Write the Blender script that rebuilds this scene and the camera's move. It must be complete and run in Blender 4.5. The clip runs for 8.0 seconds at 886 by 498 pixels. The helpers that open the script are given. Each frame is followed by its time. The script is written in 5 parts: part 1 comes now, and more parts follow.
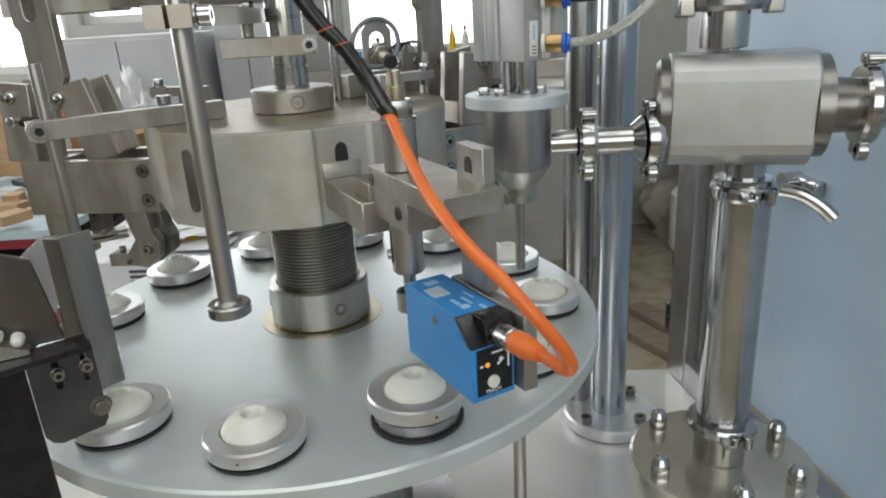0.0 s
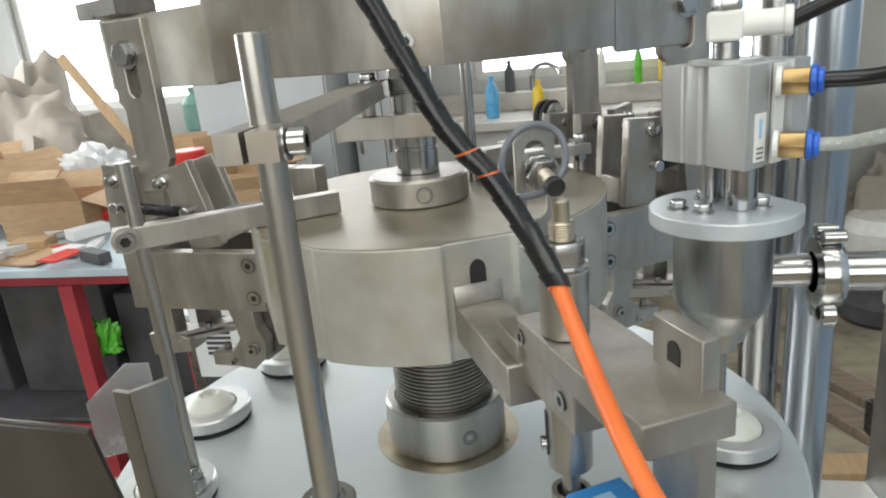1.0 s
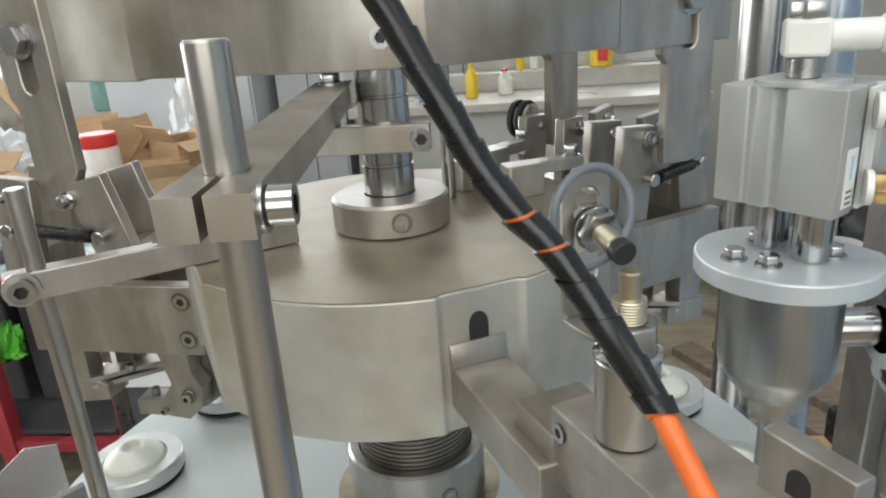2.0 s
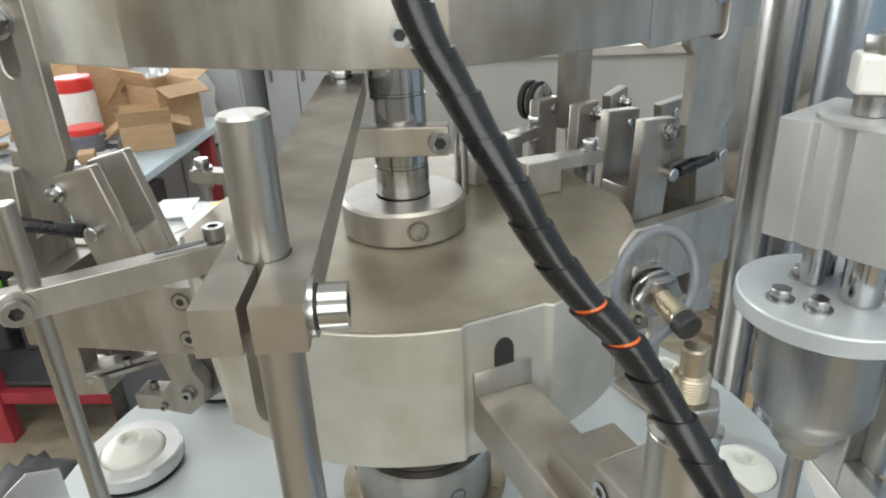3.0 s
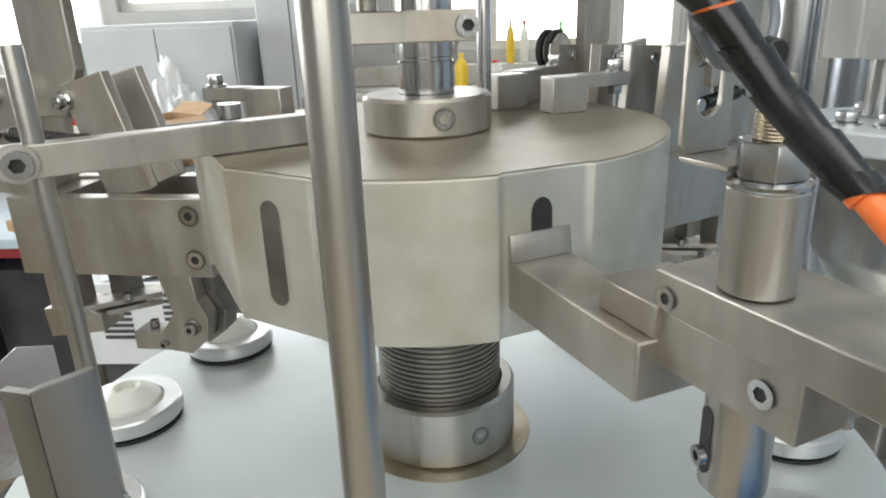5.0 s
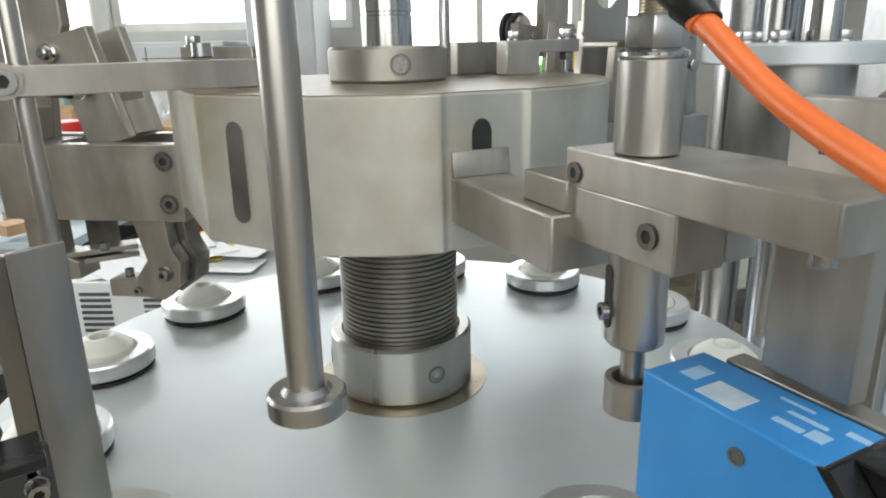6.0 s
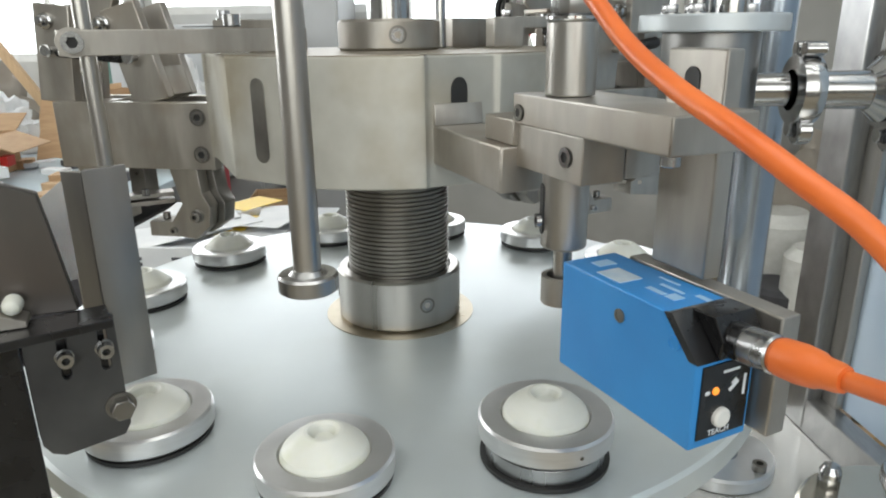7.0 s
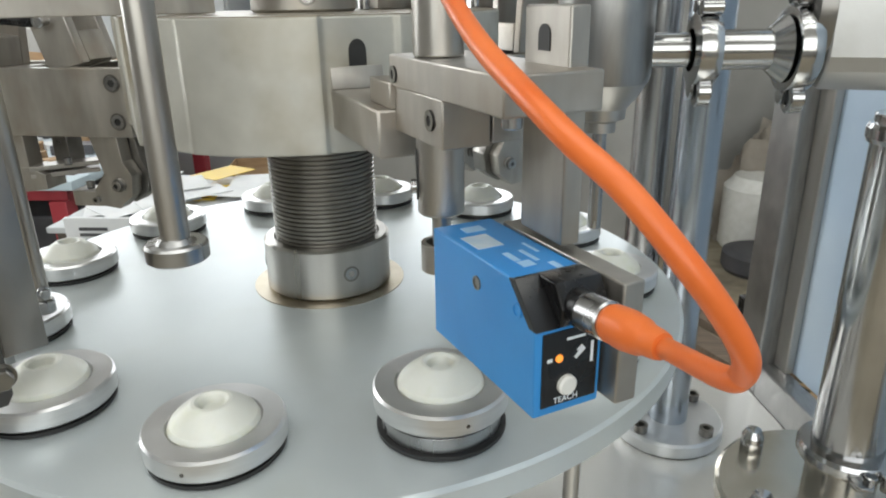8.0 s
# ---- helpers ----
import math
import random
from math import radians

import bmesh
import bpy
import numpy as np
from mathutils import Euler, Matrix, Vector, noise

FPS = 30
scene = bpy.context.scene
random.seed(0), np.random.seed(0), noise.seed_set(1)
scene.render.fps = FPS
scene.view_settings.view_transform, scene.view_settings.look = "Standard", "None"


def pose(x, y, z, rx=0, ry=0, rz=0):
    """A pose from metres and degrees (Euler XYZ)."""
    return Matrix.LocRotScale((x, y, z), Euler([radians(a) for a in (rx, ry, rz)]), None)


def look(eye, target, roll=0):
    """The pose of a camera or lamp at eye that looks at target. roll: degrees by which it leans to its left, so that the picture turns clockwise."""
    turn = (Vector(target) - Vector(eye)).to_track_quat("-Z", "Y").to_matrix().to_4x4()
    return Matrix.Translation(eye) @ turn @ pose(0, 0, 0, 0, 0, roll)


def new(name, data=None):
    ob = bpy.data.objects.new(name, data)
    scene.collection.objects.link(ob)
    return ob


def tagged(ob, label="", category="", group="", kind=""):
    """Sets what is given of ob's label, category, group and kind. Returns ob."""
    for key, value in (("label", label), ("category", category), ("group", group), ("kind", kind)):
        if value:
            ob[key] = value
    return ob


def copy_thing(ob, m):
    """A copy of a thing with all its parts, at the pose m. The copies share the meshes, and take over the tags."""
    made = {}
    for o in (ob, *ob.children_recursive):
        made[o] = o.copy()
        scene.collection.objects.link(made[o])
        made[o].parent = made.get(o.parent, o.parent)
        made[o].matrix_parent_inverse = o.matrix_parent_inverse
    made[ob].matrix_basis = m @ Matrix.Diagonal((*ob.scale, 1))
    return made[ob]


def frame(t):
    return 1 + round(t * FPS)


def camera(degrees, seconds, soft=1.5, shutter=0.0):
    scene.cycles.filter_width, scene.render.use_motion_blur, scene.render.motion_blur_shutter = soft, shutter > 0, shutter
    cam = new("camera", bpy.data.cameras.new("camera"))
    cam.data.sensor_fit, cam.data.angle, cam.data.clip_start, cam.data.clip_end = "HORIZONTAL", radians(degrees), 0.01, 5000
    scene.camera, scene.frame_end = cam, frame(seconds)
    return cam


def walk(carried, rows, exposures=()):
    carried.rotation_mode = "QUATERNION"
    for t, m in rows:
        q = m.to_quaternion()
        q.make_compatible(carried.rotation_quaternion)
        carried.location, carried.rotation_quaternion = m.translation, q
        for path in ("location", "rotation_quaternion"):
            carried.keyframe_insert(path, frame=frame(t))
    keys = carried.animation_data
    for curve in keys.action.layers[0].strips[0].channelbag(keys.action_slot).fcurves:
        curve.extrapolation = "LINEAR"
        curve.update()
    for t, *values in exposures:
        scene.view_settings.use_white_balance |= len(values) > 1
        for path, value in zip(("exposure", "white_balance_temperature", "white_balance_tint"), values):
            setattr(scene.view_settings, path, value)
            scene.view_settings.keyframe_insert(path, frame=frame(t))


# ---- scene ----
cam = camera(66.2, 8.0, 2.0)
PATH = [
    (0, (0.157, -0.702, 1.265), (0.112, 1.186, 0.606), -3.3),
    (0.5, (0.159, -0.6, 1.288), (-0.24, 1.252, 0.648), -3.9),
    (1, (0.13, -0.548, 1.307), (-0.273, 1.318, 0.709), -5.4),
    (1.5, (0.1, -0.5, 1.306), (-0.165, 1.389, 0.706), -2.8),
    (2, (0.078, -0.462, 1.32), (-0.107, 1.413, 0.649), -3.8),
    (2.2, (0.069, -0.45, 1.335), (-0.108, 1.41, 0.621), -3.5),
    (3.3, (0.052, -0.425, 1.353), (-0.055, 1.385, 0.508), -2.1),
    (3.5, (0.049, -0.423, 1.344), (-0.037, 1.389, 0.501), -1.8),
    (4, (0.04, -0.431, 1.312), (-0.047, 1.445, 0.626), -0.9),
    (4.5, (0.036, -0.438, 1.278), (-0.077, 1.438, 0.594), -1.2),
    (4.7, (0.034, -0.439, 1.264), (-0.084, 1.436, 0.577), -1.5),
    (5.8, (0.046, -0.48, 1.218), (-0.074, 1.439, 0.668), -3.3),
    (6, (0.057, -0.491, 1.203), (-0.032, 1.422, 0.628), -1.2),
    (6.5, (0.07, -0.538, 1.196), (-0.044, 1.361, 0.58), -0.8),
    (7, (0.086, -0.574, 1.193), (-0.067, 1.326, 0.585), -0.7),
    (7.5, (0.108, -0.583, 1.19), (-0.076, 1.297, 0.533), -1.3),
    (8, (0.145, -0.563, 1.189), (0.006, 1.307, 0.494), -1.0),
]
walk(cam, [(t, look(eye, target, roll)) for t, eye, target, roll in PATH],
     [(0, -0.70), (0.5, -0.40), (1, -0.26), (2, -0.24), (3.5, 0.05), (4.5, 0.01), (6, -0.28), (7, -0.36), (8, -0.36)])


# ---------- world, light ----------
world = bpy.data.worlds.new("sky")
scene.world = world
world.use_nodes = True
wn = world.node_tree
sky = wn.nodes.new("ShaderNodeTexSky")
sky.sky_type, sky.sun_disc = 'NISHITA', False
sky.sun_elevation, sky.sun_rotation = radians(42), radians(150)
wn.links.new(sky.outputs[0], wn.nodes["Background"].inputs[0])
wn.nodes["Background"].inputs[1].default_value = 0.12


def sun_lamp():
    la = bpy.data.lights.new("sun", 'SUN')
    la.energy, la.angle, la.color = 1.0, radians(12), (1, 0.96, 0.9)
    ob = new("sun", la)
    ob.matrix_world = look((3, -6, 8), (0, 0, 0))


def window_fill_lamp(eye, target, w, h, watts, colour=(0.985, 1.0, 0.955)):
    la = bpy.data.lights.new("window_daylight", 'AREA')
    la.shape, la.size, la.size_y, la.energy, la.color = 'RECTANGLE', w, h, watts, colour
    ob = new("window_daylight", la)
    ob.matrix_world = look(eye, target)


sun_lamp()
window_fill_lamp((-0.9, 4.32, 1.75), (-0.9, 0, 1.2), 4.2, 1.3, 42)
window_fill_lamp((-3.62, 1.6, 1.8), (0, 0.6, 1.0), 2.6, 1.4, 46)
window_fill_lamp((0.2, -4.3, 2.3), (0, 0, 1.0), 4.5, 2.2, 116)
# unseen fill panel added under the ceiling; no window stands here
window_fill_lamp((0.0, -0.8, 3.32), (0, -0.3, 0), 3.0, 1.6, 58)


# ---------- materials ----------
def ramp_mat(name, c1, c2, rough=0.5, metal=0.0, scale=20.0, stretch=(1, 1, 1), bump=0.0, bump_scale=200.0,
             rough_var=0.12, spots=None, spot_scale=6.0, spot_amount=0.5, coat=0.0, trans=0.0, sss=0.0, vary=0.0):
    m = bpy.data.materials.new(name)
    m.use_nodes = True
    nt = m.node_tree
    b = nt.nodes["Principled BSDF"]
    tc = nt.nodes.new("ShaderNodeTexCoord")
    mp = nt.nodes.new("ShaderNodeMapping")
    mp.inputs["Scale"].default_value = stretch
    nt.links.new(tc.outputs["Object"], mp.inputs[0])
    n1 = nt.nodes.new("ShaderNodeTexNoise")
    n1.inputs["Scale"].default_value, n1.inputs["Detail"].default_value = scale, 6
    nt.links.new(mp.outputs[0], n1.inputs[0])
    r = nt.nodes.new("ShaderNodeValToRGB")
    r.color_ramp.elements[0].position, r.color_ramp.elements[1].position = 0.3, 0.7
    r.color_ramp.elements[0].color, r.color_ramp.elements[1].color = (*c1, 1), (*c2, 1)
    nt.links.new(n1.outputs[0], r.inputs[0])
    col = r.outputs[0]
    if spots:
        n2 = nt.nodes.new("ShaderNodeTexNoise")
        n2.inputs["Scale"].default_value, n2.inputs["Detail"].default_value = spot_scale, 4
        nt.links.new(tc.outputs["Object"], n2.inputs[0])
        r2 = nt.nodes.new("ShaderNodeValToRGB")
        r2.color_ramp.elements[0].position, r2.color_ramp.elements[1].position = 0.5, 0.72
        r2.color_ramp.elements[0].color, r2.color_ramp.elements[1].color = (0, 0, 0, 1), (spot_amount,) * 3 + (1,)
        nt.links.new(n2.outputs[0], r2.inputs[0])
        mx = nt.nodes.new("ShaderNodeMix")
        mx.data_type = 'RGBA'
        nt.links.new(r2.outputs[0], mx.inputs[0])
        nt.links.new(col, mx.inputs[6])
        mx.inputs[7].default_value = (*spots, 1)
        col = mx.outputs[2]
    if vary:
        oi = nt.nodes.new("ShaderNodeObjectInfo")
        mr = nt.nodes.new("ShaderNodeMapRange")
        mr.inputs[3].default_value, mr.inputs[4].default_value = 1 - vary, 1 + vary
        nt.links.new(oi.outputs["Random"], mr.inputs[0])
        hs = nt.nodes.new("ShaderNodeHueSaturation")
        nt.links.new(mr.outputs[0], hs.inputs["Value"])
        nt.links.new(col, hs.inputs["Color"])
        col = hs.outputs[0]
    nt.links.new(col, b.inputs["Base Color"])
    b.inputs["Metallic"].default_value = metal
    rr = nt.nodes.new("ShaderNodeMapRange")
    rr.inputs[3].default_value, rr.inputs[4].default_value = max(0.02, rough - rough_var), min(1, rough + rough_var)
    nt.links.new(n1.outputs[0], rr.inputs[0])
    nt.links.new(rr.outputs[0], b.inputs["Roughness"])
    if bump:
        n3 = nt.nodes.new("ShaderNodeTexNoise")
        n3.inputs["Scale"].default_value, n3.inputs["Detail"].default_value = bump_scale, 5
        nt.links.new(mp.outputs[0], n3.inputs[0])
        bp = nt.nodes.new("ShaderNodeBump")
        bp.inputs["Strength"].default_value, bp.inputs["Distance"].default_value = bump, 0.002
        nt.links.new(n3.outputs[0], bp.inputs["Height"])
        nt.links.new(bp.outputs[0], b.inputs["Normal"])
    b.inputs["Coat Weight"].default_value = coat
    b.inputs["Transmission Weight"].default_value = trans
    b.inputs["Subsurface Weight"].default_value = sss
    if sss:
        b.inputs["Subsurface Radius"].default_value = (0.01, 0.009, 0.007)
    return m


STEEL = ramp_mat("ground_steel", (0.34, 0.318, 0.287), (0.49, 0.465, 0.425), 0.41, 0.90, 55, (1, 1, 0.25), 0.035, 900, 0.14, (0.33, 0.275, 0.215), 17, 0.75)
STEEL_H = ramp_mat("brushed_steel", (0.38, 0.365, 0.34), (0.50, 0.48, 0.45), 0.30, 0.95, 40, (1, 1, 0.05), 0.06, 500, 0.08)
CAST = ramp_mat("cast_aluminium", (0.47, 0.46, 0.415), (0.57, 0.56, 0.51), 0.48, 0.65, 34, (1, 1, 1), 0.03, 1100, 0.12, (0.37, 0.325, 0.24), 15, 0.8)
CAST_TOP = ramp_mat("oiled_aluminium", (0.26, 0.228, 0.172), (0.40, 0.36, 0.285), 0.44, 0.70, 24, (1, 1, 1), 0.08, 420, 0.1, (0.30, 0.25, 0.18), 16, 0.6)
CHROME = ramp_mat("polished_steel", (0.41, 0.41, 0.41), (0.52, 0.52, 0.52), 0.15, 1.0, 30, (1, 1, 1), 0.0, 100, 0.05)
SATIN = ramp_mat("satin_stainless", (0.36, 0.36, 0.362), (0.47, 0.47, 0.472), 0.27, 1.0, 25, (1, 1, 0.1), 0.03, 300, 0.07)
# dark steel parts, and painted shade in slots, hole rims and inner jaw legs
DARKSTEEL_SHADE = ramp_mat("oily_dark_steel_and_shade", (0.16, 0.15, 0.14), (0.27, 0.26, 0.24), 0.30, 0.9, 40, (1, 1, 1), 0.0, 100, 0.08)
PLATE = ramp_mat("anodised_dial_face", (0.54, 0.585, 0.60), (0.61, 0.655, 0.66), 0.31, 0.35, 7, (1, 1, 1), 0.02, 500, 0.04, (0.46, 0.48, 0.44), 6, 0.45)
ALU = ramp_mat("anodised_aluminium", (0.66, 0.67, 0.68), (0.74, 0.75, 0.76), 0.35, 0.75, 30, (1, 1, 1), 0.02, 400, 0.06)
NYLON = ramp_mat("white_nylon", (0.64, 0.645, 0.585), (0.72, 0.725, 0.675), 0.42, 0, 30, (1, 1, 1), 0.03, 300, 0.08, (0.52, 0.55, 0.34), 40, 0.5, sss=0.25)
CYLBODY = ramp_mat("dull_anodised_body", (0.43, 0.435, 0.43), (0.51, 0.515, 0.51), 0.46, 0.5, 30, (1, 1, 1), 0.02, 400, 0.08, (0.36, 0.35, 0.33), 30, 0.4)
# real rubber, and the painted shade inside sockets, keyholes and slots
RUBBER_SHADE = ramp_mat("black_rubber_and_recess_shade", (0.012, 0.012, 0.012), (0.025, 0.025, 0.025), 0.5, 0, 40)
BLACKP = ramp_mat("black_plastic", (0.006, 0.006, 0.007), (0.012, 0.012, 0.013), 0.28, 0, 60, (1, 1, 1), 0.03, 500)
BLUE = ramp_mat("blue_enamel", (0.03, 0.22, 0.56), (0.04, 0.27, 0.64), 0.38, 0, 20, (1, 1, 1), 0.04, 600, 0.06)
ORANGE = ramp_mat("orange_cable_sheath", (0.70, 0.135, 0.022), (0.78, 0.175, 0.034), 0.40, 0, 40, (1, 1, 1), 0.03, 300)
WHITEP = ramp_mat("white_plastic", (0.70, 0.70, 0.66), (0.80, 0.80, 0.77), 0.4, 0, 30)
BRASS = ramp_mat("brass", (0.30, 0.20, 0.085), (0.40, 0.28, 0.13), 0.3, 0.95, 60)
BLUEP = ramp_mat("blue_push_ring", (0.02, 0.10, 0.50), (0.03, 0.14, 0.60), 0.35, 0, 40)
GREYC = ramp_mat("grey_cable_sheath", (0.11, 0.12, 0.14), (0.16, 0.17, 0.19), 0.32, 0, 40)
PRINTB = ramp_mat("faded_print", (0.28, 0.48, 0.72), (0.36, 0.56, 0.78), 0.5, 0, 40)
PRINT = ramp_mat("white_print", (0.75, 0.80, 0.85), (0.82, 0.86, 0.9), 0.5, 0, 40)
NICKEL = ramp_mat("tarnished_nickel", (0.38, 0.33, 0.24), (0.50, 0.45, 0.36), 0.32, 0.95, 60)
BLUESTEEL = ramp_mat("blue_grey_steel", (0.36, 0.40, 0.45), (0.46, 0.50, 0.55), 0.25, 0.9, 25, (1, 1, 0.1), 0.03, 300, 0.06)
HOLDER = ramp_mat("machined_aluminium", (0.64, 0.64, 0.64), (0.73, 0.73, 0.73), 0.32, 0.85, 40, (1, 1, 8), 0.03, 500, 0.08)
LIDM = ramp_mat("pale_zinc_plate", (0.50, 0.54, 0.57), (0.61, 0.65, 0.67), 0.42, 0.5, 22, (1, 1, 1), 0.03, 300, 0.08, (0.56, 0.58, 0.58), 25, 0.5)
VALVEM = ramp_mat("blasted_stainless", (0.47, 0.47, 0.465), (0.57, 0.57, 0.565), 0.36, 0.9, 14, (1, 1, 1), 0.04, 260, 0.08, (0.40, 0.39, 0.37), 22, 0.5)
POLISHED = ramp_mat("polished_pump_plate", (0.60, 0.56, 0.48), (0.70, 0.66, 0.58), 0.20, 0.85, 10, (1, 1, 1), 0.02, 200, 0.06, (0.46, 0.40, 0.30), 12, 0.6)
GUIDE = ramp_mat("satin_guide_sheet", (0.27, 0.262, 0.252), (0.40, 0.385, 0.37), 0.34, 0.92, 22, (1, 1, 0.2), 0.04, 400, 0.08, (0.20, 0.18, 0.16), 12, 0.5)
MATT = ramp_mat("matt_stainless", (0.33, 0.33, 0.33), (0.43, 0.43, 0.425), 0.33, 0.97, 30, (6, 1, 1), 0.04, 500, 0.08)
FILM = ramp_mat("clear_film", (0.75, 0.77, 0.78), (0.82, 0.84, 0.85), 0.25, 0, 30, trans=0.75)
# steel with the dark, brownish reflections on the chute wall put into its colour
DARKREFLECT = ramp_mat("dark_reflecting_steel", (0.085, 0.08, 0.078), (0.16, 0.15, 0.142), 0.33, 0.95, 14, (1, 1, 0.3), 0.03, 500, 0.08, (0.20, 0.15, 0.13), 9, 0.5)
CLEAR = ramp_mat("milky_hose", (0.52, 0.54, 0.50), (0.60, 0.62, 0.57), 0.25, 0, 40, trans=0.4)


# ---------- mesh helpers ----------
def thing(name, base, label, category, group="", kind=""):
    ob = new(name)
    ob.location = base
    ob.empty_display_size = 0.02
    return tagged(ob, label, category, group, kind)


def base_of(ob):
    v = Vector((0, 0, 0))
    while ob:
        v += ob.location
        ob = ob.parent
    return v


def part(name, bm, mat, parent=None, label="", smooth=21.5):
    """Links a bmesh given in world metres as one mesh; under a parent it is shifted to the parent's base."""
    me = bpy.data.meshes.new(name)
    if parent:
        bmesh.ops.translate(bm, verts=bm.verts, vec=-base_of(parent))
    bmesh.ops.recalc_face_normals(bm, faces=bm.faces)
    for e in bm.edges:
        if len(e.link_faces) == 2:
            e.smooth = e.calc_face_angle(0) < radians(smooth)
    for fc in bm.faces:
        fc.smooth = True
    bm.to_mesh(me)
    bm.free()
    me.materials.append(mat)
    ob = new(name, me)
    if parent:
        ob.parent = parent
    if label:
        tagged(ob, label)
    return ob


def solo(name, bm, mat, label, category, group="", kind=""):
    return tagged(part(name, bm, mat), label, category, group, kind)


def join(*bms):
    out = bmesh.new()
    for b in bms:
        me = bpy.data.meshes.new("tmp")
        b.to_mesh(me)
        b.free()
        out.from_mesh(me)
        bpy.data.meshes.remove(me)
    return out


def moved(bm, m):
    bmesh.ops.transform(bm, matrix=m, verts=bm.verts)
    return bm


def bevelled(bm, w, seg=2, limit=30):
    if w > 0:
        es = [e for e in bm.edges if len(e.link_faces) == 2 and e.calc_face_angle(0) > radians(limit)]
        bmesh.ops.bevel(bm, geom=es, offset=w, segments=seg, profile=0.5, affect='EDGES', clamp_overlap=True)
    return bm


def box(x0, x1, y0, y1, z0, z1, bev=0.0008, m=None):
    bm = bmesh.new()
    bmesh.ops.create_cube(bm, size=1)
    bmesh.ops.transform(bm, matrix=Matrix.Translation(((x0 + x1) / 2, (y0 + y1) / 2, (z0 + z1) / 2)) @ Matrix.Diagonal((x1 - x0, y1 - y0, z1 - z0, 1)), verts=bm.verts)
    bevelled(bm, bev)
    return moved(bm, m) if m else bm


def lathe(profile, c=(0, 0, 0), seg=48, m=None):
    """Turns a profile of (radius, height) round the upright line through c; ends are closed."""
    bm = bmesh.new()
    rings = []
    for r, z in profile:
        if r < 1e-6:
            rings.append([bm.verts.new((c[0], c[1], c[2] + z))])
        else:
            rings.append([bm.verts.new((c[0] + r * math.cos(2 * math.pi * i / seg), c[1] + r * math.sin(2 * math.pi * i / seg), c[2] + z)) for i in range(seg)])
    for a, b in zip(rings, rings[1:]):
        if len(a) == 1 and len(b) == 1:
            continue
        for i in range(seg):
            j = (i + 1) % seg
            if len(a) == 1:
                bm.faces.new((a[0], b[i], b[j]))
            elif len(b) == 1:
                bm.faces.new((a[i], a[j], b[0]))
            else:
                bm.faces.new((a[i], a[j], b[j], b[i]))
    for ring in (rings[0], rings[-1]):
        if len(ring) > 1 and rings[0] is not rings[-1]:
            bm.faces.new(ring)
    return moved(bm, m) if m else bm


def along(p0, p1):
    """The pose whose z runs from p0 to p1."""
    d = Vector(p1) - Vector(p0)
    return Matrix.Translation(p0) @ d.to_track_quat("Z", "Y").to_matrix().to_4x4()


def rod(p0, p1, r, bev=0.0006, seg=32, r1=None):
    ln = (Vector(p1) - Vector(p0)).length
    r1 = r if r1 is None else r1
    return lathe([(0, 0), (r - bev, 0), (r, bev), (r1, ln - bev), (r1 - bev, ln), (0, ln)], seg=seg, m=along(p0, p1))


def prism(poly, z0, z1, bev=0.0008, m=None, holes=()):
    """An upright slab on the outline poly, with holes cut through it."""
    bm = bmesh.new()
    edges = []
    for loop in (poly, *holes):
        vs = [bm.verts.new((x, y, z0)) for x, y in loop]
        edges += [bm.edges.new((vs[i], vs[(i + 1) % len(vs)])) for i in range(len(vs))]
    if holes:
        bmesh.ops.triangle_fill(bm, use_beauty=True, use_dissolve=False, edges=edges)
    else:
        bm.faces.new(bm.verts)
    got = bmesh.ops.extrude_face_region(bm, geom=bm.faces[:])
    bmesh.ops.translate(bm, vec=(0, 0, z1 - z0), verts=[v for v in got["geom"] if isinstance(v, bmesh.types.BMVert)])
    bmesh.ops.recalc_face_normals(bm, faces=bm.faces)
    bevelled(bm, bev, 1 if holes else 2)
    return moved(bm, m) if m else bm


def circle(x, y, r, n=20, a0=0.0):
    return [(x + r * math.cos(a0 + 2 * math.pi * i / n), y + r * math.sin(a0 + 2 * math.pi * i / n)) for i in range(n)]


def slot(x, y0, y1, r, n=8):
    """A long hole, upright in its plane, between heights y0 and y1."""
    top = [(x + r * math.cos(math.pi * i / n), y1 - r + r * math.sin(math.pi * i / n)) for i in range(n + 1)]
    low = [(x - r * math.cos(math.pi * i / n), y0 + r - r * math.sin(math.pi * i / n)) for i in range(n + 1)]
    return top + low


def curve_points(pts, n=8):
    """A smooth line through pts."""
    pts = [Vector(p) for p in pts]
    ext = [pts[0] * 2 - pts[1], *pts, pts[-1] * 2 - pts[-2]]
    out = []
    for i in range(1, len(ext) - 2):
        a, b, c, d = ext[i - 1:i + 3]
        for k in range(n):
            t = k / n
            out.append(0.5 * (2 * b + (c - a) * t + (2 * a - 5 * b + 4 * c - d) * t * t + (3 * b - a - 3 * c + d) * t ** 3))
    return out + [pts[-1]]


def pipe(pts, r, seg=14, radii=None):
    bm = bmesh.new()
    side = None
    rings = []
    for i, p in enumerate(pts):
        t = (pts[min(i + 1, len(pts) - 1)] - pts[max(i - 1, 0)]).normalized()
        side = (side - t * side.dot(t)).normalized() if side else t.orthogonal().normalized()
        up = t.cross(side)
        rr = radii[i] if radii else r
        rings.append([bm.verts.new(p + rr * (math.cos(2 * math.pi * k / seg) * side + math.sin(2 * math.pi * k / seg) * up)) for k in range(seg)])
    for a, b in zip(rings, rings[1:]):
        for k in range(seg):
            bm.faces.new((a[k], a[(k + 1) % seg], b[(k + 1) % seg], b[k]))
    bm.faces.new(rings[0])
    bm.faces.new(rings[-1])
    return bm


